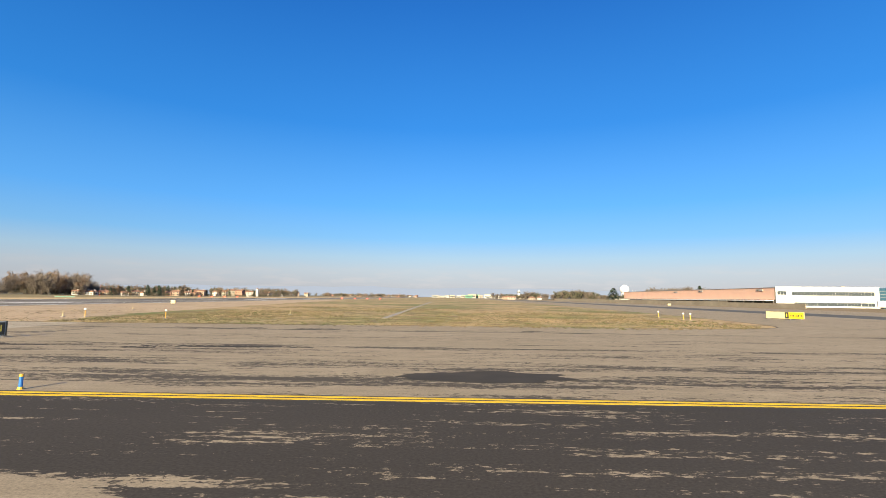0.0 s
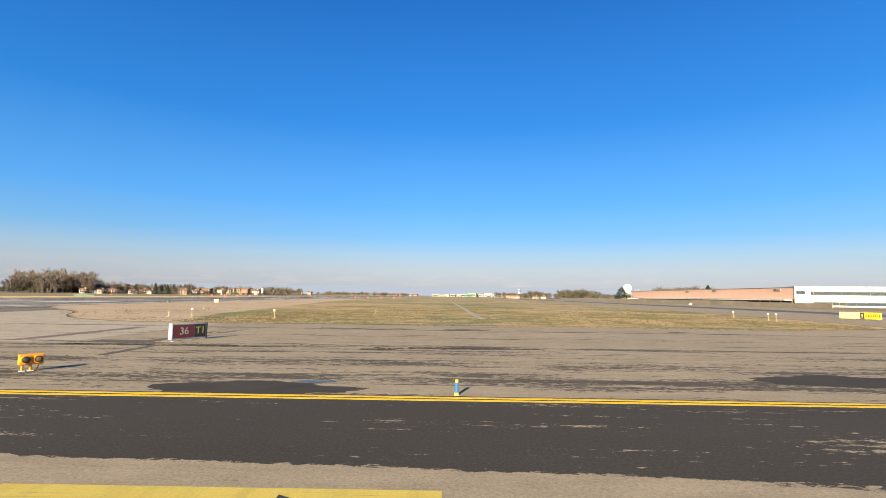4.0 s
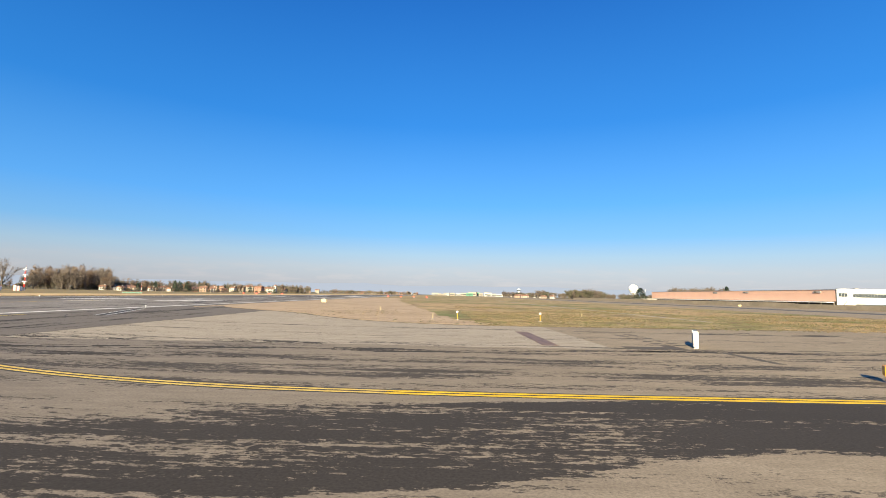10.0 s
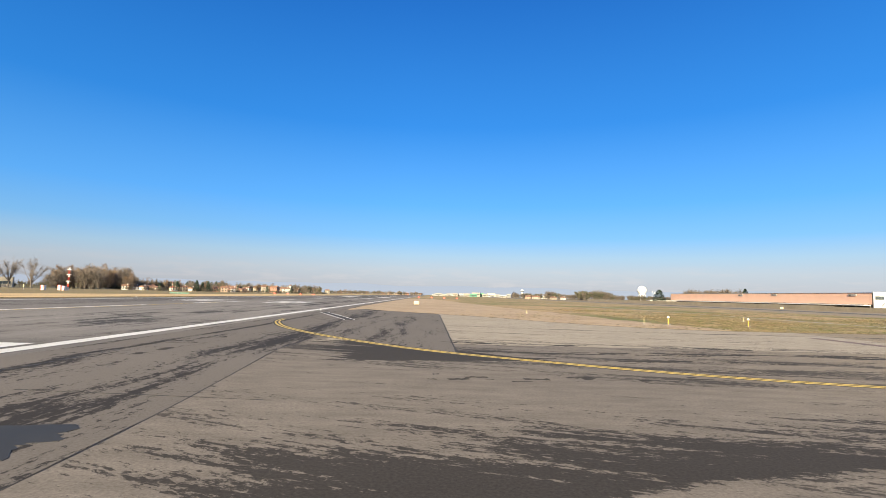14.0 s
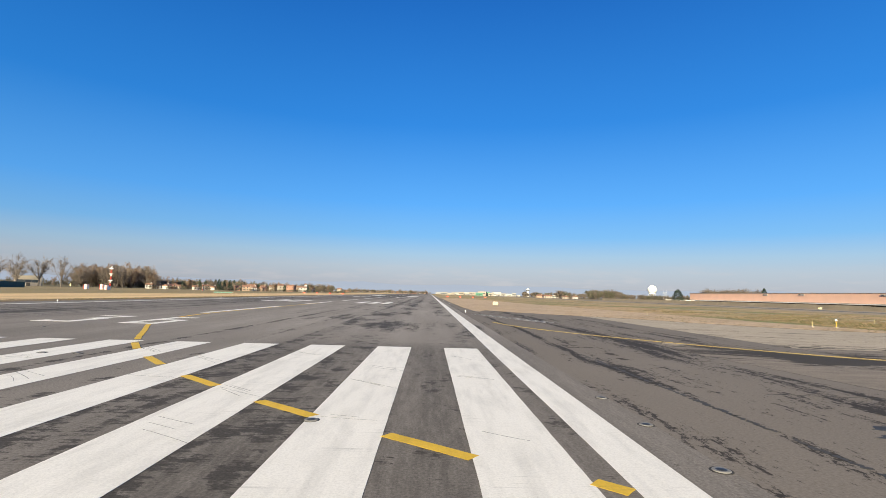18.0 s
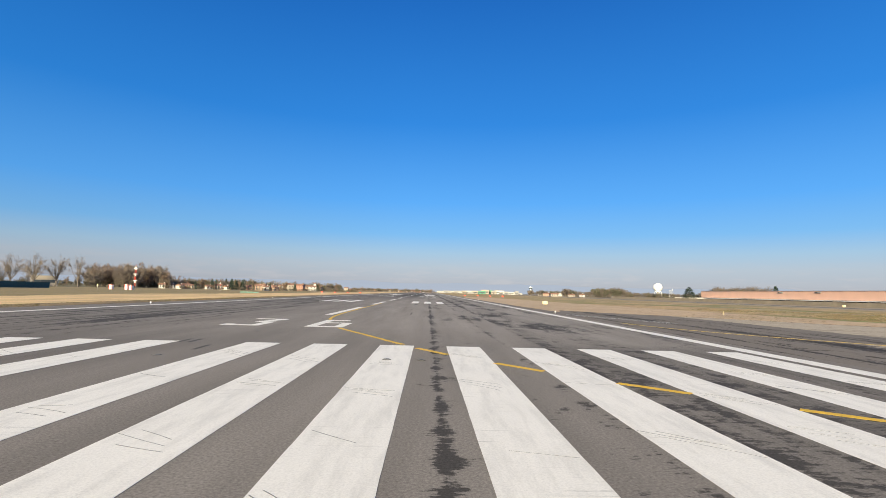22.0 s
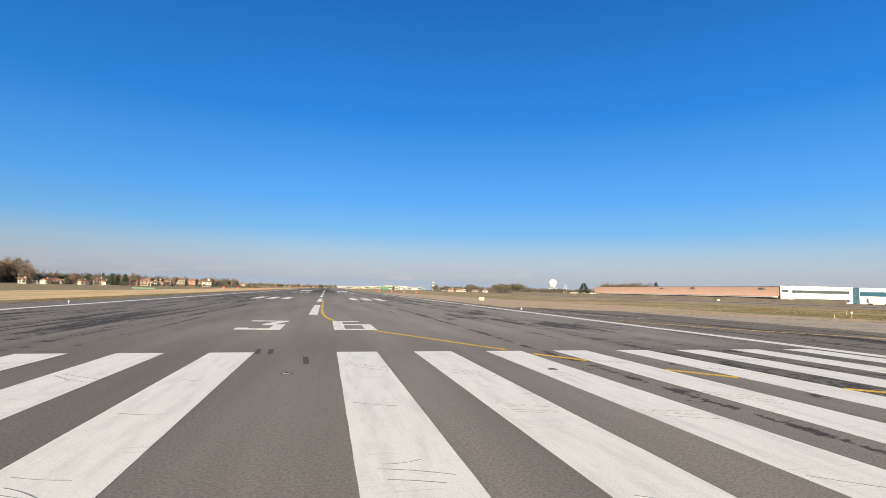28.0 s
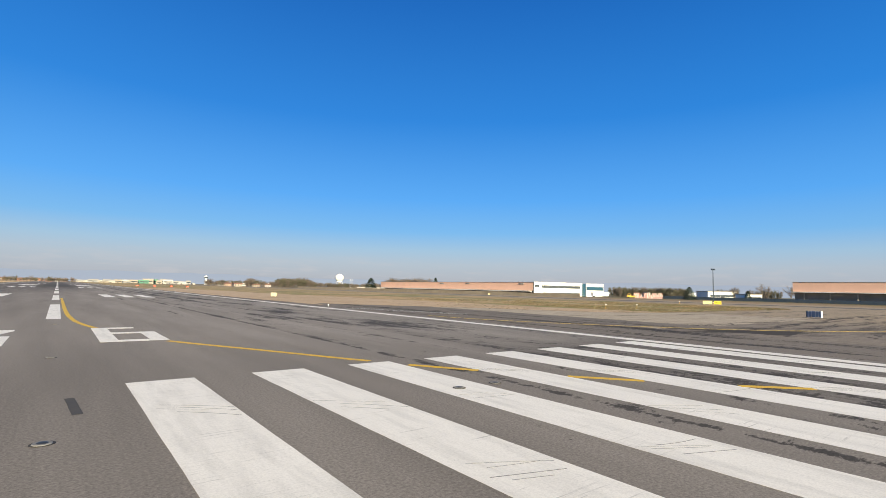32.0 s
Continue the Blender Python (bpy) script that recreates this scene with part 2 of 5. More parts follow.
    col = blend(nt, mask, light, dark)
    col = blend(nt, 1.0, col, ramp(nt, grain, [(0.25, 0.50), (0.75, 1.46)]), "MULTIPLY")
    nt.links.new(col, b.inputs["Base Color"])
    bump(nt, b, grain, 0.2, 0.004)
    return m


def fillet_material():
    """Grey-brown asphalt between taxiway and runway, with dark tyre streaks."""
    m, nt, b = material("fillet_asphalt", 0.88)
    b.inputs["Specular IOR Level"].default_value = 0.12
    X, Y, _ = split_xyz(nt)
    mask = cross_streaks(nt, X, Y)
    tone = noise_tex(nt, coords(nt, 0.08, 0.08, 1), 1.0, 4)
    grain = noise_tex(nt, coords(nt, 15, 15, 15), 1.0, 5, 0.8)
    light = blend(nt, tone, (0.175, 0.153, 0.134), (0.235, 0.207, 0.182))
    col = blend(nt, mask, light, (0.050, 0.044, 0.041))
    col = blend(nt, 1.0, col, ramp(nt, grain, [(0.25, 0.62), (0.75, 1.3)]), "MULTIPLY")
    nt.links.new(col, b.inputs["Base Color"])
    bump(nt, b, grain, 0.2, 0.004)
    return m


def runway_material():
    """Dark grooved runway asphalt, rubber-stained along the touchdown lanes."""
    m, nt, b = material("runway_asphalt", 0.85)
    b.inputs["Specular IOR Level"].default_value = 0.12
    X, Y, _ = split_xyz(nt)
    wide = noise_tex(nt, coords(nt, 0.95, 0.035, 1, 1.5), 1.0, 11, 0.72)
    fine = noise_tex(nt, coords(nt, 4.0, 0.8, 1), 1.0, 7, 0.75)
    speck = noise_tex(nt, coords(nt, 1.7, 5.6, 1), 1.0, 8, 0.78)
    blots = calc(nt, "MULTIPLY_ADD", noise_tex(nt, coords(nt, 0.42, 0.085, 1), 1.0, 5, 0.65), 0.50, calc(nt, "MULTIPLY", noise_tex(nt, coords(nt, 0.55, 4.6, 1), 1.0, 8, 0.78), 0.50))
    patch = noise_tex(nt, coords(nt, 0.9, 0.75, 1), 1.0, 5, 0.6)
    east = ramp(nt, calc(nt, "MULTIPLY", X, 0.05), [(0.45, 0.0), (0.6, 1.0)])
    ax = calc(nt, "ABSOLUTE", X)
    lanes = [(-32, 0.05), (-29.6, 0.10), (-24, 0.125), (-20, 0.11), (-15.2, 0.125), (-11.2, 0.11), (-8, 0.05), (-4.8, 0.0), (4.8, 0.0), (8.8, 0.06), (11.04, 0.05), (11.6, 0.075), (11.75, 0.18),
             (12.05, 0.18), (12.3, 0.08), (14.2, 0.085), (15.85, 0.095), (15.95, 0.15), (16.2, 0.15), (16.3, 0.075), (17.9, 0.10), (18.0, 0.185), (18.9, 0.145), (19.8, 0.09), (21, 0.12),
             (23, 0.135), (24.8, 0.07), (27.2, 0.10), (30, 0.11), (31.5, 0.08)]
    lane = ramp(nt, calc(nt, "MULTIPLY_ADD", X, 0.0125, 0.5), [(0.5 + 0.0125 * x, v) for x, v in lanes])
    lane = calc(nt, "ADD", lane, calc(nt, "MULTIPLY_ADD", noise_tex(nt, coords(nt, 0.06, 0.025, 1), 1.0, 3), 0.16, -0.16))
    near = ramp(nt, calc(nt, "MULTIPLY_ADD", Y, 0.02, 0.5), [(0.50, 1.0), (0.75, 0.0)])
    lane = blend(nt, near, calc(nt, "MINIMUM", lane, calc(nt, "MULTIPLY_ADD", east, -0.015, 0.12)), lane)
    body = blend(nt, near, blend(nt, east, calc(nt, "MULTIPLY_ADD", wide, 0.72, calc(nt, "MULTIPLY", fine, 0.28)), blots),
                 calc(nt, "MULTIPLY_ADD", wide, 0.16, calc(nt, "MULTIPLY_ADD", speck, 0.40, calc(nt, "MULTIPLY", patch, 0.44))))
    t = calc(nt, "ADD", body, calc(nt, "MULTIPLY_ADD", near, -0.028, calc(nt, "ADD", lane, 0.028)))
    mask = ramp(nt, t, [(0.580, 0.0), (0.604, 0.9)])
    far = calc(nt, "MULTIPLY", ramp(nt, calc(nt, "MULTIPLY", Y, 0.001), [(0.12, 0.0), (0.3, 0.75), (0.7, 0.5)]),
               ramp(nt, calc(nt, "MULTIPLY", ax, 0.05), [(0.25, 1.0), (0.7, 0.0)]))
    tone = ramp(nt, noise_tex(nt, coords(nt, 0.35, 0.03, 1), 1.0, 7, 0.6), [(0.3, 0.0), (0.7, 1.0)])
    grain = noise_tex(nt, coords(nt, 17, 17, 17), 1.0, 5, 0.8)
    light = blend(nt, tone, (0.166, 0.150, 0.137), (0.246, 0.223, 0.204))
    # asphalt tone made paler past the threshold, and paler from west to east
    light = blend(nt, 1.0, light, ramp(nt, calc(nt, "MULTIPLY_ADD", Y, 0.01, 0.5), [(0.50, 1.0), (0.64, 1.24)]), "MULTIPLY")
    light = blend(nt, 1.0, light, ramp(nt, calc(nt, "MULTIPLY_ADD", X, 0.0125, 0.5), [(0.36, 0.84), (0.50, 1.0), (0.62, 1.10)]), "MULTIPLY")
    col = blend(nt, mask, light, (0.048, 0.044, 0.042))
    worn = calc(nt, "MULTIPLY", ramp(nt, calc(nt, "MULTIPLY", X, 0.025), [(0.40, 0.0), (0.52, 1.0), (0.70, 0.85), (0.75, 0.5)]),
                ramp(nt, calc(nt, "MULTIPLY_ADD", Y, 0.02, 0.8), [(0.78, 1.0), (0.86, 0.0)]))
    worn = calc(nt, "MULTIPLY", worn, ramp(nt, calc(nt, "MULTIPLY_ADD", wide, 0.5, calc(nt, "MULTIPLY", fine, 0.5)), [(0.42, 0.1), (0.56, 0.68)]))
    col = blend(nt, worn, col, (0.075, 0.067, 0.061))
    col = blend(nt, far, col, (0.035, 0.035, 0.036))
    col = blend(nt, 1.0, col, ramp(nt, grain, [(0.25, 0.42), (0.75, 1.52)]), "MULTIPLY")
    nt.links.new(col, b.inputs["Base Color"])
    bump(nt, b, grain, 0.2, 0.004)
    return m


def grass_material(name, dry, green, soil, amount, run=1.0):
    m, nt, b = material(name, 0.95)
    v = coords(nt)
    patch = noise_tex(nt, coords(nt, 0.03 / run ** 0.5, 0.03 * run, 1), 1.0, 7, 0.62)
    mid = noise_tex(nt, coords(nt, 0.22, 0.22 * run, 1), 1.0, 8, 0.7)
    blade = noise_tex(nt, coords(nt, 4, 6, 4), 1.0, 5, 0.75)
    f = calc(nt, "MULTIPLY_ADD", patch, 0.6, calc(nt, "MULTIPLY", mid, 0.4))
    g = ramp(nt, f, [(0.5 - amount * 0.2, 0.0), (0.62 - amount * 0.2, 1.0)])
    col = blend(nt, g, dry, green)
    col = blend(nt, ramp(nt, mid, [(0.50, 0.0), (0.62, 0.9)]), col, soil)
    col = blend(nt, 1.0, col, ramp(nt, blade, [(0.25, 0.6), (0.75, 1.35)]), "MULTIPLY")
    nt.links.new(col, b.inputs["Base Color"])
    bump(nt, b, blade, 1.0, 0.08)
    return m


def paint_material(name, colour, worn, wear=0.5, sx=0.35, sy=2.4):
    """Marking paint with rubber smears, cracks and rubbed-off spots."""
    m, nt, b = material(name, 0.65)
    smear = noise_tex(nt, coords(nt, sy, sx, 1), 1.0, 7, 0.62)
    spots = noise_tex(nt, coords(nt, 5, 5, 5), 1.0, 7, 0.75)
    tone = noise_tex(nt, coords(nt, 0.3, 0.3, 1), 1.0, 4)
    col = blend(nt, tone, tuple(c * 0.88 for c in colour), colour)
    col = blend(nt, ramp(nt, smear, [(0.46, 0.0), (0.68, wear)]), col, tuple(c * 0.60 for c in colour))
    col = blend(nt, ramp(nt, spots, [(0.66, 0.0), (0.72, wear)]), col, worn)
    rub = ramp(nt, noise_tex(nt, coords(nt, 0.35, 16.0, 1, 24), 1.0, 5, 0.7), [(0.585, 0.0), (0.64, 1.0)])
    where = ramp(nt, noise_tex(nt, coords(nt, 0.45, 0.30, 1), 1.0, 3), [(0.47, 0.0), (0.62, 0.62)])
    col = blend(nt, calc(nt, "MULTIPLY", rub, where), col, tuple(c * 0.36 for c in colour))
    dust = noise_tex(nt, coords(nt, 22, 22, 22), 1.0, 4, 0.8)
    col = blend(nt, 1.0, col, ramp(nt, dust, [(0.3, 0.84), (0.6, 1.04)]), "MULTIPLY")
    nt.links.new(col, b.inputs["Base Color"])
    bump(nt, b, spots, 0.25, 0.01)
    return m


def tuft_material():
    """Grass blades, each tuft its own mix of straw and green."""
    m, nt, b = material("grass_tufts", 0.95)
    g = nt.nodes.new("ShaderNodeNewGeometry")
    patch = noise_tex(nt, coords(nt, 0.07, 0.12, 1), 1.0, 6, 0.65)
    f = calc(nt, "MULTIPLY_ADD", g.outputs["Random Per Island"], 0.30, calc(nt, "MULTIPLY_ADD", patch, 1.3, -0.30))
    nt.links.new(ramp(nt, f, [(0.34, (0.078, 0.096, 0.028)), (0.46, (0.112, 0.092, 0.046)), (0.56, (0.165, 0.118, 0.066)), (0.72, (0.245, 0.180, 0.102))]), b.inputs["Base Color"])
    return m


M_TUFT = tuft_material()
ASPHALT = (0.10, 0.092, 0.086)
M_TAXI, M_FILLET, M_RUNWAY = taxiway_material(), fillet_material(), runway_material()
M_GRASS = grass_material("winter_grass", (0.48, 0.335, 0.175), (0.165, 0.185, 0.050), (0.215, 0.130, 0.072), 0.24)
M_VERGE = grass_material("olive_verge", (0.30, 0.225, 0.11), (0.195, 0.178, 0.068), (0.26, 0.175, 0.10), 0.2, 0.15)
M_LANE = plain("dark_lane_asphalt", (0.085, 0.080, 0.076), 0.9, vary=0.3, scale=0.2)
M_DRY = grass_material("dry_grass", (0.72, 0.51, 0.27), (0.50, 0.36, 0.17), (0.50, 0.35, 0.19), 0.03, 0.12)
M_BROWN = grass_material("brown_verge", (0.29, 0.20, 0.105), (0.20, 0.16, 0.075), (0.19, 0.13, 0.078), 0.1, 0.15)
M_FIELD = grass_material("far_field", (0.17, 0.14, 0.075), (0.10, 0.11, 0.045), (0.14, 0.105, 0.07), 0.3)
M_EARTH = grass_material("bare_earth", (0.51, 0.375, 0.250), (0.42, 0.31, 0.195), (0.43, 0.305, 0.20), 0.05)
M_WHITE_MARK = paint_material("white_marking_paint", (0.90, 0.87, 0.82), ASPHALT, 0.45)
M_YELLOW_MARK = paint_material("yellow_marking_paint", (0.86, 0.57, 0.008), ASPHALT, 0.35)
M_YELLOW_LEAD = paint_material("ochre_marking_paint", (0.76, 0.49, 0.03), ASPHALT, 0.5)
M_YELLOW_OLD = paint_material("faded_yellow_paint", (0.70, 0.53, 0.10), ASPHALT, 0.5)
M_YELLOW_PALE = paint_material("pale_yellow_paint", (0.74, 0.53, 0.12), ASPHALT, 0.55)
M_OUTLINE = plain("black_marking_outline", (0.035, 0.033, 0.033), 0.85)
M_RUBBER = plain("tyre_rubber_film", (0.045, 0.043, 0.043), 0.8, vary=0.3)
M_TAR = plain("dark_sealed_asphalt", (0.060, 0.053, 0.048), 0.9, vary=0.25, scale=0.6)
M_TAR.node_tree.nodes["Principled BSDF"].inputs["Specular IOR Level"].default_value = 0.12
M_DAMP = plain("damp_dark_asphalt", (0.040, 0.040, 0.042), 0.75, vary=0.25, scale=0.6)
M_WATER = plain("shallow_rain_water", (0.05, 0.05, 0.05), 0.3, vary=0.1)
M_RED_MARK = paint_material("faded_red_paint", (0.245, 0.158, 0.116), (0.30, 0.235, 0.175), 0.95)
M_SCAR = plain("faint_tyre_scar", (0.20, 0.198, 0.20), 0.8, vary=0.3)
M_RIM = plain("dull_lamp_rim", (0.20, 0.195, 0.19), 0.8)
M_STEEL = plain("galvanised_steel", (0.50, 0.51, 0.52), 0.45, 0.6)
M_WHITE = plain("white_enamel", (0.78, 0.78, 0.76), 0.5, vary=0.06)
M_CREAM = plain("cream_panel", (0.70, 0.60, 0.30), 0.6, vary=0.08)
M_SIGN_RED = plain("sign_red_sheet", (0.15, 0.028, 0.03), 0.5, vary=0.1)
M_SIGN_BLACK = plain("sign_black_sheet", (0.022, 0.025, 0.026), 0.5)
M_SIGN_BACK = plain("sign_back_blue_grey", (0.22, 0.27, 0.32), 0.55)
M_SIGN_YELLOW = plain("sign_yellow_sheet", (0.85, 0.62, 0.02), 0.5, vary=0.06)
M_YELLOW = plain("yellow_enamel", (0.74, 0.43, 0.05), 0.5, vary=0.1)
M_BLUE = plain("blue_enamel", (0.02, 0.16, 0.50), 0.5, vary=0.08)
M_LENS = plain("dark_lamp_lens", (0.03, 0.032, 0.035), 0.5)
M_RED = plain("red_enamel", (0.52, 0.05, 0.03), 0.5)
M_BIN_RED = plain("dull_red_container", (0.33, 0.075, 0.06), 0.6, vary=0.2)
M_BIN_GREY = plain("dull_white_container", (0.62, 0.60, 0.57), 0.6, vary=0.2)
M_LIT_RED = plain("lit_red_lens", (0.6, 0.05, 0.03), 0.4)
M_LIT_RED.node_tree.nodes["Principled BSDF"].inputs["Emission Color"].default_value = (1.0, 0.10, 0.05, 1)
M_LIT_RED.node_tree.nodes["Principled BSDF"].inputs["Emission Strength"].default_value = 2.2
M_PATCH = plain("pale_repair_mortar", (0.34, 0.265, 0.20), 0.9, vary=0.2, scale=1.5, grain=12.0)
M_OLDPRINT = plain("old_tyre_print", (0.092, 0.076, 0.062), 0.9, vary=0.3)
M_AMBER = plain("amber_enamel", (0.78, 0.31, 0.02), 0.5, vary=0.08)
M_BROWN_LENS = plain("brown_lamp_glass", (0.16, 0.10, 0.06), 0.15)
M_SLOT = plain("sealed_saw_cut", (0.062, 0.057, 0.054), 0.85, vary=0.25)
M_BASE = plain("grey_brown_base_wall", (0.23, 0.205, 0.185), 0.8, vary=0.2, scale=0.2)
M_SEAM = plain("dark_soil_seam", (0.085, 0.063, 0.045), 0.95, vary=0.3, scale=1.0)
M_ORANGE = plain("orange_lamp_housing", (0.60, 0.10, 0.05), 0.5)
M_LETTER_WHITE = plain("sign_letter_white", (0.42, 0.40, 0.40), 0.5, vary=0.03)
M_LETTER_YELLOW = plain("sign_letter_yellow", (0.42, 0.38, 0.09), 0.5, vary=0.03)
M_TERRACOTTA = plain("salmon_cladding", (0.69, 0.435, 0.335), 0.75, vary=0.08, scale=0.15, grain=2.0)
M_CLADDING = plain("white_cladding", (0.74, 0.75, 0.75), 0.55, vary=0.04, scale=0.2, grain=3.0)
M_FARWHITE = plain("far_pale_facade", (0.30, 0.30, 0.30), 0.7, vary=0.12, scale=0.1, grain=2.0)
M_CONCRETE = plain("weathered_concrete", (0.33, 0.30, 0.27), 0.9, vary=0.2, scale=0.3, grain=4.0)
# dark wall tone; on the office block's side it stands in for shade
M_DARKWALL = plain("shaded_hangar_door", (0.07, 0.065, 0.06), 0.8, vary=0.2)
M_GLASS = plain("window_glass_dark", (0.06, 0.075, 0.09), 0.12, vary=0.2)
M_BLUEGLASS = plain("blue_curtain_wall", (0.035, 0.095, 0.15), 0.12, vary=0.2)
M_FENCE = plain("dark_blast_fence", (0.042, 0.062, 0.090), 0.6, vary=0.2)
M_SCREEN = plain("dark_green_screen", (0.040, 0.085, 0.078), 0.7, vary=0.2)
M_ROOF_GREY = plain("grey_roofing", (0.30, 0.29, 0.28), 0.8)
M_TILE = plain("clay_roof_tiles", (0.26, 0.145, 0.105), 0.85, vary=0.25, scale=0.4)
M_PLASTER = [plain("plaster", c, 0.85, vary=0.08, scale=0.3, grain=4.0) for c in
             ((0.36, 0.32, 0.27), (0.37, 0.27, 0.205), (0.34, 0.19, 0.145), (0.52, 0.50, 0.475))]
M_GREEN_PANEL = plain("green_facade", (0.07, 0.24, 0.16), 0.6)
M_BARK = plain("grey_bark", (0.16, 0.135, 0.118), 0.95, vary=0.25)
M_TWIGS = plain("bare_twigs", (0.180, 0.150, 0.130), 0.95, vary=0.3, scale=0.4)
M_TWIGS_RUST = plain("rusty_autumn_leaves", (0.205, 0.145, 0.108), 0.95, vary=0.35, scale=0.4)
M_CONIFER = plain("conifer_needles", (0.045, 0.075, 0.05), 0.95, vary=0.4, scale=0.6)
M_TWIGS_DARK = plain("dark_winter_twigs", (0.135, 0.112, 0.098), 0.95, vary=0.3, scale=0.4)
M_SCRUB = plain("dull_green_scrub", (0.098, 0.098, 0.068), 0.95, vary=0.35, scale=0.4)
M_OLIVE = plain("olive_foliage", (0.128, 0.115, 0.082), 0.95, vary=0.4, scale=0.5)
M_TYRE = plain("black_rubber", (0.02, 0.02, 0.02), 0.8)
M_BANK = plain("weathered_perimeter_wall", (0.27, 0.232, 0.18), 0.95, vary=0.28, scale=0.12, grain=1.4)


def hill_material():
    """Far hills as a plain glowing backdrop: the blue haze is put into the glow colour."""
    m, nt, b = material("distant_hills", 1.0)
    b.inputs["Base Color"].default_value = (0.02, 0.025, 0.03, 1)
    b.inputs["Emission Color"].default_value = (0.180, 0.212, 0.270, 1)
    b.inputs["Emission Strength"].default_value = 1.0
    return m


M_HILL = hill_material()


# ---------------------------------------------------------------- mesh helpers
def mesh_from(name, verts, faces, mat):
    me = bpy.data.meshes.new(name)
    me.from_pydata([tuple(v) for v in verts], [], faces)
    me.materials.append(mat)
    me.update()
    return me


def part(name, data, mat, parent, label=""):
    """One mesh object under a thing or a part; data is a bmesh, a mesh or (verts, faces)."""
    if isinstance(data, tuple):
        me = mesh_from(name, data[0], data[1], mat)
    elif isinstance(data, bmesh.types.BMesh):
        me = bpy.data.meshes.new(name)
        bmesh.ops.recalc_face_normals(data, faces=data.faces[:])
        data.to_mesh(me)
        data.free()
        me.materials.append(mat)
    else:
        me = data
    ob = new(name, me)
    ob.parent = parent
    return tagged(ob, label)


def thing(name, label, category, at=(0, 0, 0), turn=0.0, group="", kind=""):
    e = new(name)
    e.matrix_basis = pose(*at, 0, 0, turn)
    return tagged(e, label, category, group, kind)


def structure(name, data, mat, label, category):
    ob = part(name, data, mat, None)
    return tagged(ob, label, category, kind="structure")


def box(bm, x0, y0, z0, x1, y1, z1, bevel=0.0):
    """A bevelled box added to bm."""
    r = bmesh.ops.create_cube(bm, size=1.0)
    vs = r["verts"]
    for v in vs:
        v.co = Vector(((x0 + x1) / 2 + v.co.x * (x1 - x0), (y0 + y1) / 2 + v.co.y * (y1 - y0), (z0 + z1) / 2 + v.co.z * (z1 - z0)))
    if bevel:
        es = {e for v in vs for e in v.link_edges}
        bmesh.ops.bevel(bm, geom=list(es), offset=bevel, segments=2, affect="EDGES", profile=0.6)
    return bm


def boxes(*rows, bevel=0.0):
    bm = bmesh.new()
    for r in rows:
        box(bm, *r, bevel=bevel)
    return bm


def tube(bm, a, b, r0, r1=None, n=10):
    """A tapered round bar from a to b."""
    r1 = r0 if r1 is None else r1
    a, b = Vector(a), Vector(b)
    m = Matrix.Translation((a + b) / 2) @ (b - a).to_track_quat("Z", "Y").to_matrix().to_4x4()
    bmesh.ops.create_cone(bm, cap_ends=True, segments=n, radius1=r0, radius2=max(r1, 1e-4), depth=(b - a).length, matrix=m)
    return bm


def tubes(*rows):
    bm = bmesh.new()
    for r in rows:
        tube(bm, *r)
    return bm


def slab(pts, z0, z1):
    """A flat slab over an outline given anticlockwise."""
    n = len(pts)
    verts = [(x, y, z1) for x, y in pts] + [(x, y, z0) for x, y in pts]
    faces = [tuple(range(n))] + [(i, i + n, (i + 1) % n + n, (i + 1) % n) for i in range(n)]
    return verts, faces


def ribbon(points, width, z=0.006, ragged=0.0, seed=1, step=0.0, thick=0.004):
    """A painted line of some width along points, with a slightly uneven edge."""
    rnd = random.Random(seed)
    pts = [Vector((p[0], p[1])) for p in points]
    if step:
        fine = []
        for a, b in zip(pts, pts[1:]):
            k = max(1, int((b - a).length / step))
            fine += [a.lerp(b, i / k) for i in range(k)]
        pts = fine + [pts[-1]]
    verts, faces = [], []
    for i, p in enumerate(pts):
        d = (pts[min(i + 1, len(pts) - 1)] - pts[max(i - 1, 0)]).normalized()
        nrm = Vector((-d.y, d.x))
        l = p + nrm * (width / 2 + rnd.uniform(-ragged, ragged))
        r = p - nrm * (width / 2 + rnd.uniform(-ragged, ragged))
        verts += [(l.x, l.y, z), (r.x, r.y, z), (l.x, l.y, z - thick), (r.x, r.y, z - thick)]
    for i in range(len(pts) - 1):
        k = 4 * i
        faces += [(k, k + 1, k + 5, k + 4), (k, k + 4, k + 6, k + 2), (k + 1, k + 3, k + 7, k + 5)]
    e = 4 * (len(pts) - 1)
    faces += [(0, 2, 3, 1), (e, e + 1, e + 3, e + 2)]
    return verts, faces


def curve_points(ctrl, n=8):
    """A smooth line through control points."""
    out = []
    c = [Vector((p[0], p[1])) for p in ctrl]
    for i in range(len(c) - 1):
        p0, p1, p2, p3 = c[max(i - 1, 0)], c[i], c[i + 1], c[min(i + 2, len(c) - 1)]
        for k in range(n):
            t = k / n
            out.append(0.5 * (2 * p1 + (p2 - p0) * t + (2 * p0 - 5 * p1 + 4 * p2 - p3) * t * t + (3 * p1 - p0 - 3 * p2 + p3) * t ** 3))
    return out + [c[-1]]


def offset_line(pts, d):
    out = []
    for i, p in enumerate(pts):
        t = (pts[min(i + 1, len(pts) - 1)] - pts[max(i - 1, 0)]).normalized()
        out.append(p + Vector((-t.y, t.x)) * d)
    return out


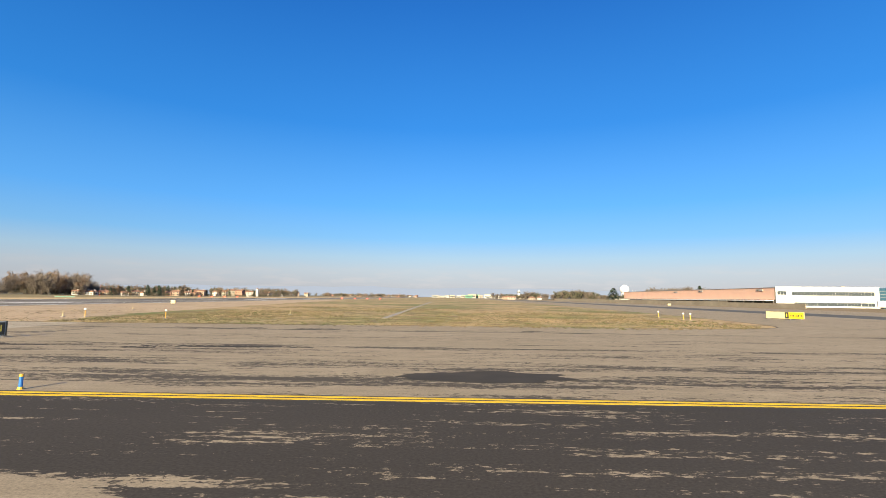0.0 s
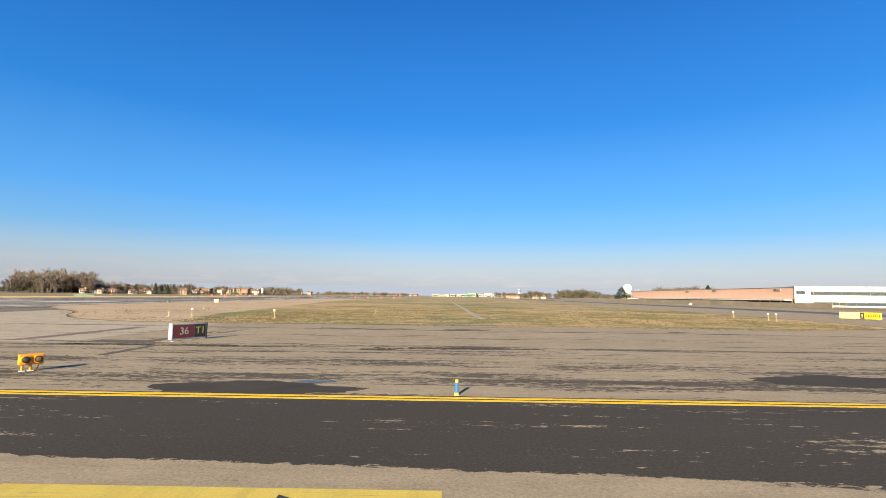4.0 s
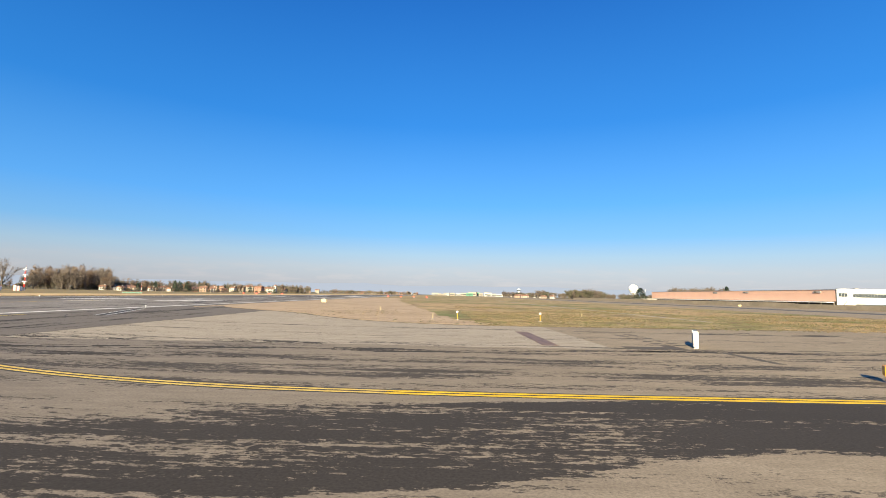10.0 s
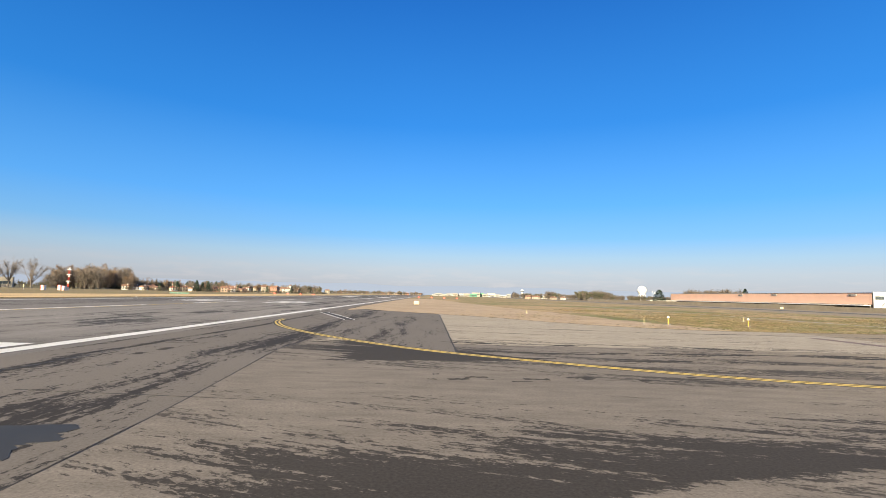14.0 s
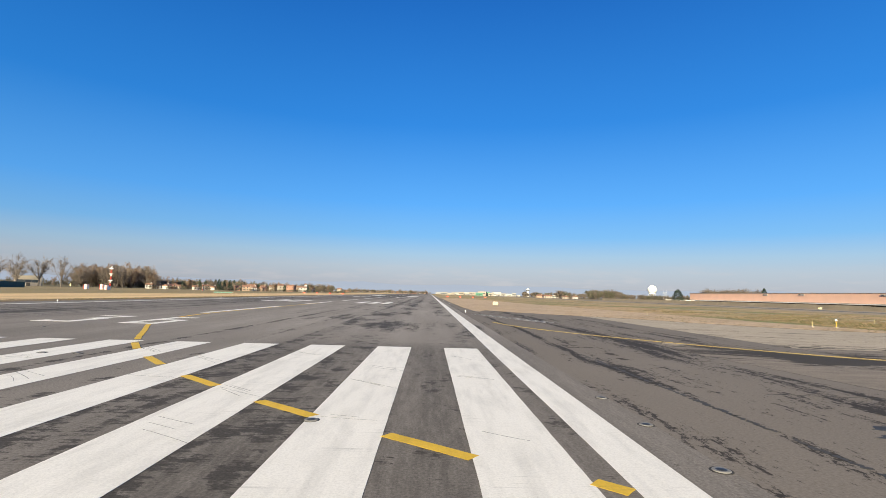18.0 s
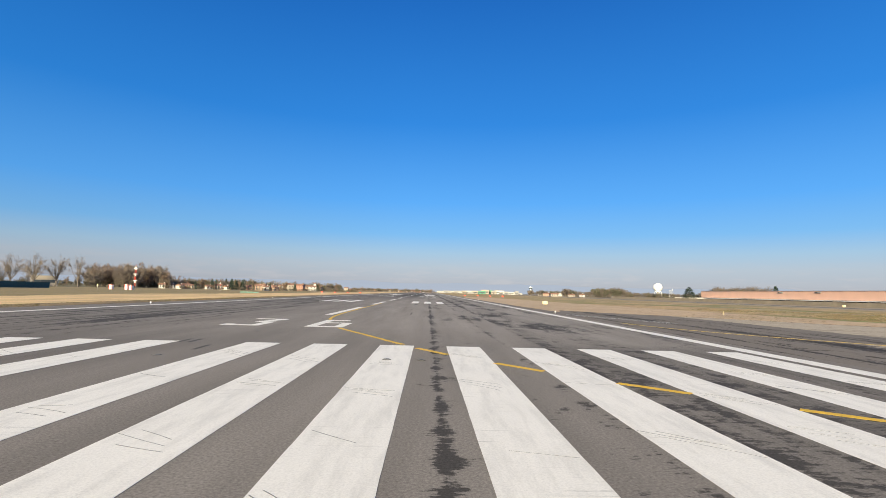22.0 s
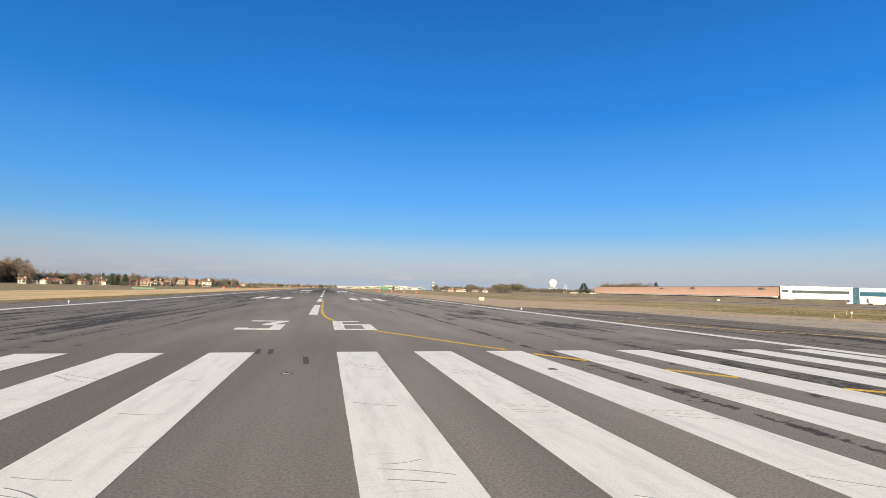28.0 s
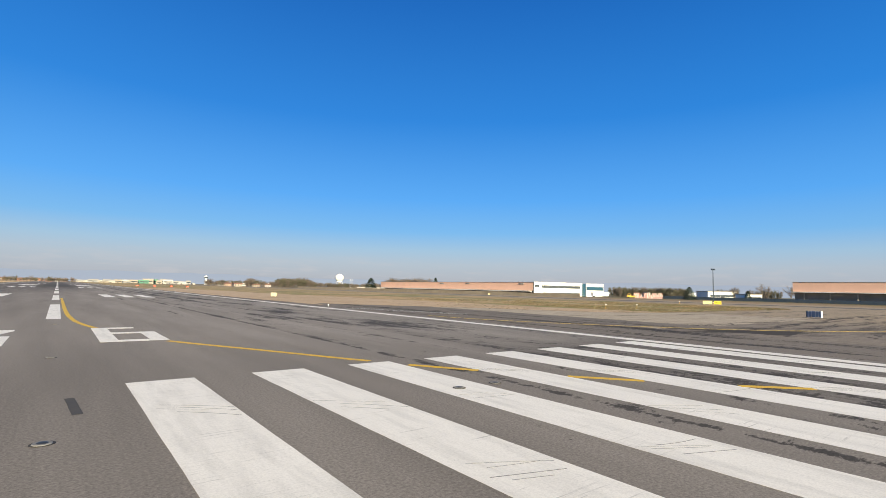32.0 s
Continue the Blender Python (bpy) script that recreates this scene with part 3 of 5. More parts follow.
def words(name, text, size, mat, parent, m, label=""):
    """Lettering in the built-in font, turned into a thin mesh."""
    cu = bpy.data.curves.new(name, "FONT")
    cu.body, cu.size, cu.extrude, cu.align_x, cu.align_y = text, size, 0.004, "CENTER", "CENTER"
    tmp = bpy.data.objects.new(name, cu)
    me = bpy.data.meshes.new_from_object(tmp)
    bpy.data.objects.remove(tmp)
    me.materials.append(mat)
    ob = new(name, me)
    ob.parent = parent
    ob.matrix_basis = m
    return tagged(ob, label)

# ---------------------------------------------------------------- ground and pavements
ground = structure("ground", slab([(-4200, -1500), (4200, -1500), (4200, 4600), (-4200, 4600)], -0.6, -0.10), M_FIELD,
                   "flat winter fields of brown and dull green grass", "ground")
island_edge = curve_points([(33.5, 420), (33.5, 150), (33.5, 78), (37, 66), (42, 58.5), (50, 51), (57, 44), (63, 35), (70, 28), (80, 24.6), (100, 25.6),
                            (122, 27.3), (145, 28.2), (154, 30), (159, 34), (161.5, 44), (164, 70), (166, 120), (172, 420)], 6)
grass_island = structure("ground_grass", slab([(p.x, p.y) for p in island_edge] + [(150, 2600), (33.5, 2600)], -0.3, 0.012), M_GRASS,
                         "patchy winter grass between runway and taxiways", "grass")
earth_edge = curve_points([(33.7, 300), (33.7, 80), (37.2, 66.6), (42.2, 59.1), (50.2, 51.6), (57.2, 44.7), (63, 35.8), (70, 28.7), (79, 25.3)], 6)
earth_back = curve_points([(81, 27.5), (78, 36), (76, 50), (73, 75), (69, 110), (62, 170), (52, 300)], 6)
earth_back = [p + Vector((3.2 * noise.noise((p.y * 0.09, 1.0, 0)) + 1.2 * noise.noise((p.y * 0.45, 2.0, 0)), 0)) for p in curve_points(earth_back, 4)]
earth = structure("ground_earth", slab([(p.x, p.y) for p in earth_edge + earth_back], -0.2, 0.017), M_EARTH,
                  "bare dry earth strip beside the runway shoulder", "ground")
taxi_outline = [(42.84, -70), (330, -70), (330, 2600), (172, 2600)] + [(p.x - 0.0, p.y) for p in reversed(island_edge) if p.x > 50.2 and p.y < 421] + [(50.2, 50.8), (50.2, -0.3), (46.24, 3.2), (42.64, 7.2), (41.34, 5), (41.04, 0), (41.84, -7.8), (42.34, -13), (42.64, -18)]
taxiway = structure("pavement_taxiway", slab(taxi_outline, -0.4, 0.0), M_TAXI,
                    "beige taxiway surface with ragged dark worn patches", "taxiway")
fillet_outline = [(31.5, -70), (42.8, -70), (42.6, -18), (42.3, -13), (41.8, -7.8), (41.0, 0), (41.3, 5.04), (42.6, 7.24), (46.2, 3.26), (50.15, -0.24), (50.15, 50.6), (42, 58.3), (37, 65.8), (33.5, 78), (33.5, 2600), (31.5, 2600)]
fillet = structure("pavement_fillet", slab(fillet_outline, -0.4, -0.001), M_FILLET,
                   "grey-brown asphalt fillet with dark tyre streaks", "pavement")
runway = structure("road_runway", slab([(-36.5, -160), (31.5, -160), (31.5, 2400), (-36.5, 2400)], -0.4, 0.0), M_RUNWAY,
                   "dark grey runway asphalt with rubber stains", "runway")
dry_edge = [(-78 + 9 * noise.noise((y * 0.011, 4.0, 0)) + 4 * noise.noise((y * 0.07, 6.0, 0)), y) for y in range(-400, 2501, 10)]
structure("ground_dry_grass", slab([(-43, 2500), (-43, -400)][::-1] + dry_edge[::-1], -0.3, 0.03), M_DRY,
                      "straw-coloured dry grass verge beside the runway", "grass")
structure("ground_brown_strip", slab([(-43, -400), (-36.5, -400), (-36.5, 2500), (-43, 2500)], -0.3, 0.03), M_BROWN,
                        "dark brown mown strip at the runway edge", "grass")
verge = structure("ground_verge", slab([(-280, -400), (-60, -400), (-60, 2500), (-280, 2500)], -0.35, 0.02), M_VERGE,
                  "mown green-brown grass beyond the verge", "grass")
structure("ground_east_strip", slab([(252, 20), (330, 20), (330, 2500), (252, 2500)], -0.2, 0.025), M_BROWN,
                       "brown grass strip before the perimeter wall", "grass")
taxi_lane = structure("road_taxiway_lane", slab([(197, -70), (213, -70), (213, 2500), (197, 2500)], -0.2, 0.012), M_LANE,
                      "grey asphalt centre lane of the parallel taxiway", "taxiway")

for x in (196.4, 213.6):
    part("edge_line", ribbon([(x, -70), (x, 1500)], 0.45, 0.016, 0.05, 2, 6.0), M_CONCRETE, taxi_lane, "pale edge line of the parallel taxiway")

# ---------------------------------------------------------------- runway markings
Z1 = 0.008
for side in (-1, 1):
    for i in range(8):
        a, b = 1.8 + 3.6 * i, 3.6 + 3.6 * i
        x = side * (a + b) / 2
        part("threshold_stripe", ribbon([(x, -30.0), (x, 0.0)], 1.84, Z1, 0.005, i + 20 * side + 50, 0.6), M_WHITE_MARK, runway)
for side in (-1, 1):
    part("edge_line", ribbon([(side * 29.95, -60), (side * 29.95, 2400)], 1.05, Z1, 0.015, 3, 2.0), M_WHITE_MARK, runway, "white side line")
for i in range(20):
    y = 31.0 + 46.5 * i
    part("centre_line_dash", ribbon([(-0.05, y), (-0.05, y + 29)], 0.92, Z1, 0.01, i, 1.0), M_WHITE_MARK, runway)
for y0, n in ((96, 3), (240, 3), (480, 2), (700, 1)):
    for side in (-1, 1):
        for k in range(n):
            x = side * (8.2 + 3.3 * k)
            part("touchdown_mark", ribbon([(x, y0), (x, y0 + 22.5)], 1.8, Z1, 0.01, k, 1.0), M_WHITE_MARK, runway)
for side in (-1, 1):
    part("aiming_mark", ribbon([(side * 13, 330), (side * 13, 385)], 8.0, Z1, 0.01, 2, 2.0), M_WHITE_MARK, runway)


def merged(pieces):
    """Several loose pieces as the vertices and faces of one mesh."""
    verts, faces = [], []
    for v, f in pieces:
        k = len(verts)
        verts += v
        faces += [tuple(q + k for q in r) for r in f]
    return verts, faces


def strokes(rows, z):
    return merged([slab(pts, z - 0.005, z) for pts in rows])


def numeral(rows, x, label):
    """A runway digit 9 m tall and 3 m wide built of strokes laid end to end."""
    return part("runway_number", strokes([[(x + a, 12.0 + b) for a, b in pts] for pts in rows], Z1), M_WHITE_MARK, runway, label)


def bar(a, b, c, d):
    return [(a, b), (c, b), (c, d), (a, d)]


numeral([bar(0, 8.1, 3, 9), [(1.3, 4.9), (2.2, 4.9), (3, 8.1), (2.1, 8.1)], bar(1.3, 4.1, 3, 4.9), bar(2.2, 0.9, 3, 4.1), bar(0, 0, 3, 0.9), bar(0, 0.9, 0.75, 1.5)], -4.75, "painted runway digit 3")
numeral([bar(0, 0.9, 0.8, 8.1), bar(0, 8.1, 2.25, 9), bar(0.8, 4.5, 3, 5.4), bar(2.2, 0.9, 3, 4.5), bar(0, 0, 3, 0.9)], 1.85, "painted runway digit 6")

# yellow lead-on line: dashes across the threshold stripes, then a curve onto the centre line
lead = curve_points([(27.2, -18.0), (23.5, -15.2), (19.6, -11.8), (16.1, -8.1), (12.5, -3.5), (9.95, 0.9), (7.7, 5.4), (4.4, 12.0),
                     (3.0, 16.5), (2.08, 21.2), (1.5, 25), (1.1, 30), (0.85, 39), (0.75, 56), (0.7, 88)], 10)
Z2 = 0.014
run = [a for a in lead[:-1] if a.y > 0.1]
for piece in ([q for q in run if q.y < 11.5], [q for q in run if q.y > 21.1] + [lead[-1]]):
    part("lead_on_line", ribbon(piece, 0.32, Z2, 0.008, 5), M_YELLOW_LEAD, runway, "yellow curved lead-on line")
for a, b in (((29.3, -19.45), (28.85, -19.05)), ((27.0, -18.0), (25.3, -16.65)), ((23.45, -15.25), (21.7, -13.8)), ((19.75, -11.9), (18.05, -10.3)),
             ((16.05, -8.05), (14.45, -6.1)), ((12.5, -3.55), (11.0, -1.15))):
    part("lead_on_dash", ribbon([a, b], 0.34, Z2, 0.01, 6, 0.3), M_YELLOW_LEAD, runway, "yellow lead-on dash")

# ---------------------------------------------------------------- taxiway markings
side_line = curve_points([(175, -9.0), (140, -9.0), (110, -9.03), (92, -9.05), (80, -9.05), (74, -8.85), (68.5, -8.3), (63.4, -7.05), (58.8, -5.25),
                          (54, -2.6), (49.6, 0.2), (46.2, 3.2), (42.6, 7.2), (39.0, 12), (36, 17.2), (33.9, 23), (33.2, 27.5)], 10)
part("side_stripe_outline", ribbon(side_line, 0.80, 0.004, 0.02, 7, 0, 0.003), M_OUTLINE, taxiway)
cut = next(i for i, p in enumerate(side_line) if p.x < 74.5)
straight, bend = side_line[:cut + 1], side_line[cut:]
for off in (-0.17, 0.17):
    part("side_stripe", ribbon(offset_line(straight, off), 0.2, 0.009, 0.008, 8), M_YELLOW_MARK, taxiway, "yellow taxiway side stripe")
    part("side_stripe", ribbon(offset_line(bend, off), 0.17, 0.009, 0.012, 9), M_YELLOW_PALE, taxiway, "faded yellow taxiway side stripe")
for x in (91.44, 92.04):
    part("hold_line", ribbon([(x, -9.45), (x + 0.7, -38)], 0.33, 0.009, 0.006, 10, 1.0), M_YELLOW_MARK, taxiway, "solid yellow holding line")
for x in (90.14, 90.75):
    for k in range(15):
        y = -10.1 - 1.78 * k
        xx = x + 0.7 * (-y - 9.45) / 28
        part("hold_dash", ribbon([(xx, y), (xx + 0.016, y - 0.98)], 0.36, 0.009, 0.006, k, 0.5), M_YELLOW_MARK, taxiway, "broken yellow holding line")
part("guide_line", ribbon([(175, -33.5), (60, -33.5)], 0.2, 0.009, 0.01, 4, 3.0), M_YELLOW_MARK, taxiway, "yellow taxi centre line")
part("painted_panel", slab([(101.1, -18.65), (107.8, -18.65), (107.8, -15.7), (101.1, -15.7)], 0.001, 0.006), M_YELLOW_OLD, taxiway, "painted yellow taxiway panel")
part("painted_arrow", strokes([[(103.6, -16.85), (105.4, -16.85), (105.4, -16.45), (103.6, -16.45)],
                               [(105.4, -17.35), (106.6, -16.65), (105.4, -15.95)]], 0.011), M_OUTLINE, taxiway, "black arrow on the yellow panel")
part("red_mark", ribbon([(82.55, 6.2), (82.7, 17.6)], 1.05, 0.006, 0.05, 12, 0.4), M_RED_MARK, taxiway, "faded red painted bar")


def blot(cx, cy, rx, ry, seed, n=90, rough=0.35):
    """A flat patch with a ragged outline."""
    pts = []
    for i in range(n):
        a = 2 * math.pi * i / n
        r = 1 + rough * noise.noise((math.cos(a) * 2.2 + seed, math.sin(a) * 2.2, seed * 1.7)) + 0.12 * noise.noise((math.cos(a) * 11, math.sin(a) * 11, seed))
        pts.append((cx + rx * r * math.cos(a), cy + ry * r * math.sin(a)))
    return pts


part("tar_patch", slab(blot(39.2, -15.9, 2.6, 1.3, 3.0), -0.01, 0.005), M_DAMP, fillet, "dark sealed repair patch")
part("tar_patch", slab(blot(122.6, -4.75, 3.2, 1.3, 9.0), -0.01, 0.0045), M_TAR, taxiway, "dark sealed repair patch")
part("tar_patch", slab(blot(101.7, -7.75, 3.0, 1.05, 5.0), -0.01, 0.0045), M_TAR, taxiway, "dark sealed repair patch")
for k in range(9):
    part("tyre_streak", ribbon([(34.12 + 0.006 * k, -1.6 - 2.1 * k), (34.13 + 0.006 * k, -3.2 - 2.1 * k - 0.3 * (k % 3))], 0.10 + 0.03 * (k % 3), 0.005, 0.07, 21 + k, 0.08), M_RUBBER, fillet)
part("joint", ribbon(curve_points([(41.2, 4), (41.02, 0), (41.82, -7.8), (42.32, -13), (42.62, -18), (42.8, -30)]), 0.035, 0.004, 0.012, 22, 0.3), M_SLOT, fillet)
part("joint", ribbon([(37.1, -11.2), (44.5, -11.9)], 0.05, 0.005, 0.015, 23, 0.3), M_OUTLINE, fillet)
part("joint", ribbon([(50.17, 46.5), (50.17, -0.5)], 0.10, 0.006, 0.03, 24, 0.5), M_OUTLINE, fillet)


def seal_streak(ctrl, width, count, seed, parent):
    """Long ragged remains of dark seal, broken into pieces along a line."""
    r = random.Random(seed)
    line = curve_points(ctrl, 24)
    for k in range(count * 3):
        a = int(len(line) * r.uniform(0, 0.93))
        piece = line[a:a + max(3, int(len(line) * r.uniform(0.03, 0.11)))]
        if len(piece) < 3:
            continue
        off, w = r.gauss(0, 0.42), width * r.uniform(0.12, 0.8)
        part("seal_streak", ribbon(offset_line(piece, off), w, 0.0032 + 0.00008 * (k % 12), w * 0.42, seed + k, 0.13, 0.003), M_TAR, parent)


seal_streak([(49.5, 5.9), (56.5, 5.4), (63.4, 5.3), (72, 5.2)], 0.55, 9, 101, taxiway)
seal_streak([(50.6, 1.2), (59.8, 1.3), (70.6, 2.0), (84.6, 3.6), (100, 4.5), (113.5, 4.8)], 0.65, 14, 151, taxiway)
seal_streak([(51, -1.9), (57, -1.7), (64, -1.3), (72, -0.6)], 0.5, 8, 201, taxiway)
seal_streak([(94.5, 19.2), (111.7, 19.9), (129.6, 20.9)], 0.7, 6, 251, taxiway)
seal_streak([(48.3, -7.8), (51.2, -7.7), (55, -7.3), (60, -6.9)], 0.4, 4, 301, taxiway)
seal_streak([(45.4, 13.2), (44.6, 8.4), (45.6, 4.7), (47.3, 1.7)], 0.5, 6, 351, fillet)
seal_streak([(35.0, 6.5), (35.0, 3.4), (35.4, 0.5), (35.6, -4.0)], 0.5, 5, 401, fillet)


def inset_light(x, y):
    """A flush ground lamp: steel ring, domed glass, dark seal."""
    t = thing("inset_light", "round flush-mounted ground light with steel rim", "light", (x, y, 0.002), group="flush ground lights")
    ring = bmesh.new()
    bmesh.ops.create_cone(ring, cap_ends=True, segments=24, radius1=0.165, radius2=0.15, depth=0.02, matrix=Matrix.Translation((0, 0, 0.012)))
    part("rim", ring, M_RIM, t)
    dome = bmesh.new()
    bmesh.ops.create_uvsphere(dome, u_segments=16, v_segments=8, radius=0.10, matrix=Matrix.Translation((0, 0, 0.016)) @ Matrix.Diagonal((1, 1, 0.22, 1)))
    part("lens", dome, M_LENS, t)
    seal = bmesh.new()
    bmesh.ops.create_cone(seal, cap_ends=True, segments=24, radius1=0.20, radius2=0.195, depth=0.008, matrix=Matrix.Translation((0, 0, 0.004)))
    part("seal", seal, M_OUTLINE, t)
    return t


lamp = inset_light(23.5, -15.6)
for x, y in ((31.32, -12.4), (31.32, -15.4), (31.32, -18.4), (29.5, -19.9), (0.0, -5.6), (9.8, -5.66), (11.3, -5.66), (92.64, -12.56), (92.65, -15.64), (0.0, 7.0), (0.1, 25)):
    copy_thing(lamp, pose(x, y, 0.012 if abs(x - 29.5) < 0.1 or x in (9.8, 11.3) else 0.002))

# faint bundles of tyre scars drawn across the threshold paint
rnd = random.Random(8)
for side in (-1, 1):
    for i in range(8):
        xc = side * (2.7 + 3.6 * i)
        for b in range(5):
            y = -27 + 5.2 * b + rnd.uniform(-1.8, 1.8)
            slope = rnd.uniform(-1.0, -0.2)
            lines = []
            for _ in range(rnd.choice((1, 1, 2, 3, 4))):
                y += rnd.uniform(0.06, 0.5)
                sl, cur = slope + rnd.uniform(-0.12, 0.12), rnd.uniform(-0.25, 0.25)
                u0, u1 = rnd.uniform(-0.91, -0.3), rnd.uniform(0.2, 0.91)
                lines.append(ribbon([(xc + u0 + (u1 - u0) * q / 6, y + sl * (u0 + (u1 - u0) * q / 6) + cur * q * q / 36) for q in range(7)],
                                    rnd.uniform(0.009, 0.021), 0.0115, 0.001, i, 0.0, 0.003))
            part("tyre_scar", merged(lines), M_SCAR, runway)

# pale mortar round two hold-line lamps, ladder-like tyre prints by the sign, and a black strip with white edges near the runway
for x, y, r in ((92.64, -12.56, 0.78),):
    part("repair_patch", slab(blot(x, y, r, r * 0.8, x), -0.002, 0.0035), M_PATCH, taxiway, "pale ragged repair patch")
for off in (0.0, 1.15):
    for k in range(8):
        y = 17.2 - 1.3 * k
        part("tyre_print", ribbon([(90.3 + off, y), (90.32 + off, y - 0.5)], 0.75, 0.005, 0.05, 40 + k, 0.12), M_OLDPRINT, taxiway)
part("tyre_print", ribbon([(91.9, 4.0), (91.95, -0.6)], 0.5, 0.005, 0.06, 61, 0.2), M_OLDPRINT, taxiway)
part("tyre_print", ribbon([(90.2, 7.4), (90.3, 5.6)], 0.8, 0.0055, 0.06, 62, 0.2), M_OLDPRINT, taxiway)
part("tar_patch", slab([(86.9, 5.3), (90.6, 5.5), (90.65, 6.7), (87.0, 6.6)], 0.0, 0.005), M_OLDPRINT, taxiway, "rectangular dark repair patch")
part("puddle", slab(blot(103.5, -6.55, 0.62, 0.2, 7.0), 0.001, 0.0085), M_WATER, taxiway, "shallow puddle reflecting the blue sky")
strip = [(33.1, 47.5), (39.9, 29.0)]
part("black_strip", ribbon(strip, 0.95, 0.006, 0.02, 3, 0.5), M_OUTLINE, fillet, "black painted strip")
for off in (-0.56, 0.56):
    part("strip_edge", ribbon(offset_line([Vector(q) for q in strip], off), 0.16, 0.008, 0.01, 4, 0.5), M_WHITE_MARK, fillet, "white edge of the black strip")
part("joint", ribbon(curve_points([(35.6, 52.0), (37.6, 40.5), (41.5, 33.5), (47, 29.5)]), 0.12, 0.005, 0.03, 31), M_OUTLINE, fillet)
part("joint", ribbon(curve_points([(32.0, 51.0), (33.2, 40.0), (36.0, 30.0), (40.0, 24.0)]), 0.10, 0.005, 0.03, 32), M_OUTLINE, fillet)
seam = [p for p in island_edge if p.y < 130]
part("edge_seam", ribbon(seam, 0.24, 0.022, 0.07, 71, 0.6, 0.02), M_SEAM, grass_island, "dark soil seam along the pavement edge")

# ---------------------------------------------------------------- airfield signs and lights
def holding_sign():
    """Runway holding sign: red face with 36, black face with T1, ribbed back, white end cap."""
    t = thing("holding_sign", "red and black lit sign box reading 36 T1 on short legs", "sign", (91.43, 6.08, 0), 64)
    L, W, h0, h1 = 2.42, 0.24, 0.12, 1.0
    part("housing", boxes((0.05, -W / 2, h0, L - 0.05, W / 2, h1), bevel=0.015), M_SIGN_BACK, t, "blue-grey sign box")
    part("end_cap", boxes((-0.02, -W / 2 - 0.02, h0 - 0.04, 0.06, W / 2 + 0.02, h1 + 0.04), bevel=0.01), M_WHITE, t, "white painted end cap")
    part("end_cap", boxes((L - 0.06, -W / 2 - 0.02, h0 - 0.04, L + 0.02, W / 2 + 0.02, h1 + 0.04), bevel=0.01), M_SIGN_BLACK, t)
    part("red_panel", boxes((0.10, -W / 2 - 0.012, h0 + 0.05, 1.52, -W / 2 + 0.01, h1 - 0.05)), M_SIGN_RED, t, "dark red panel")
    part("black_panel", boxes((1.54, -W / 2 - 0.012, h0 + 0.05, L - 0.10, -W / 2 + 0.01, h1 - 0.05)), M_SIGN_BLACK, t, "black panel")
    words("lettering", "36", 0.62, M_LETTER_WHITE, t, pose(0.82, -W / 2 - 0.018, 0.56, 90, 0, 0), "white numerals 36")
    words("lettering", "T1", 0.62, M_LETTER_YELLOW, t, pose(1.93, -W / 2 - 0.018, 0.56, 90, 0, 0), "yellow characters T1")
    for x in (0.4, 0.85, 1.5, 2.0):
        part("rib", boxes((x, W / 2 - 0.002, h0, x + 0.07, W / 2 + 0.045, h1), bevel=0.006), M_STEEL, t)
    for x in (0.25, 1.2, 2.15):
        part("leg", tubes((Vector((x, 0, 0.0)), Vector((x, 0, h0 + 0.02)), 0.05, 0.04)), M_STEEL, t)
        part("foot_plate", boxes((x - 0.16, -0.13, -0.005, x + 0.16, 0.13, 0.022)), M_WHITE, t)
    return t


def guard_light():
    """Twin-lamp runway guard light on a short frame."""
    t = thing("guard_light", "yellow twin-lamp runway guard light on short legs", "light", (92.7, -5.3, 0), 54)
    body = boxes((-0.36, -0.13, 0.24, 0.36, 0.13, 0.62), bevel=0.03)
    part("housing", body, M_AMBER, t)
    for x in (-0.18, 0.18):
        ring = bmesh.new()
        bmesh.ops.create_cone(ring, cap_ends=True, segments=20, radius1=0.128, radius2=0.12, depth=0.09, matrix=Matrix.Translation((x, -0.175, 0.43)) @ Matrix.Rotation(radians(90), 4, "X"))
        bezel = bmesh.new()
        bmesh.ops.create_cone(bezel, cap_ends=True, segments=24, radius1=0.165, radius2=0.155, depth=0.07, matrix=Matrix.Translation((x, -0.155, 0.43)) @ Matrix.Rotation(radians(90), 4, "X"))
        part("bezel", bezel, M_AMBER, t)
        r = part("lamp", ring, M_SIGN_BLACK, t, "black lamp ring")
        lens = bmesh.new()
        bmesh.ops.create_uvsphere(lens, u_segments=14, v_segments=8, radius=0.095, matrix=Matrix.Translation((x, -0.215, 0.43)) @ Matrix.Diagonal((1, 0.35, 1, 1)))
        part("lens", lens, M_LENS if x < 0 else M_BROWN_LENS, r, "lamp glass")
    for x in (-0.24, 0.0):
        part("leg", tubes((Vector((x, 0, 0.02)), Vector((x, 0, 0.26)), 0.045, 0.04)), M_AMBER, t)
        part("foot", boxes((x - 0.09, -0.08, 0.0, x + 0.09, 0.08, 0.035), bevel=0.01), M_WHITE, t)
    part("cable", tubes((Vector((0.2, 0.05, 0.015)), Vector((0.26, 0.02, 0.26)), 0.02)), M_AMBER, t)
    return t


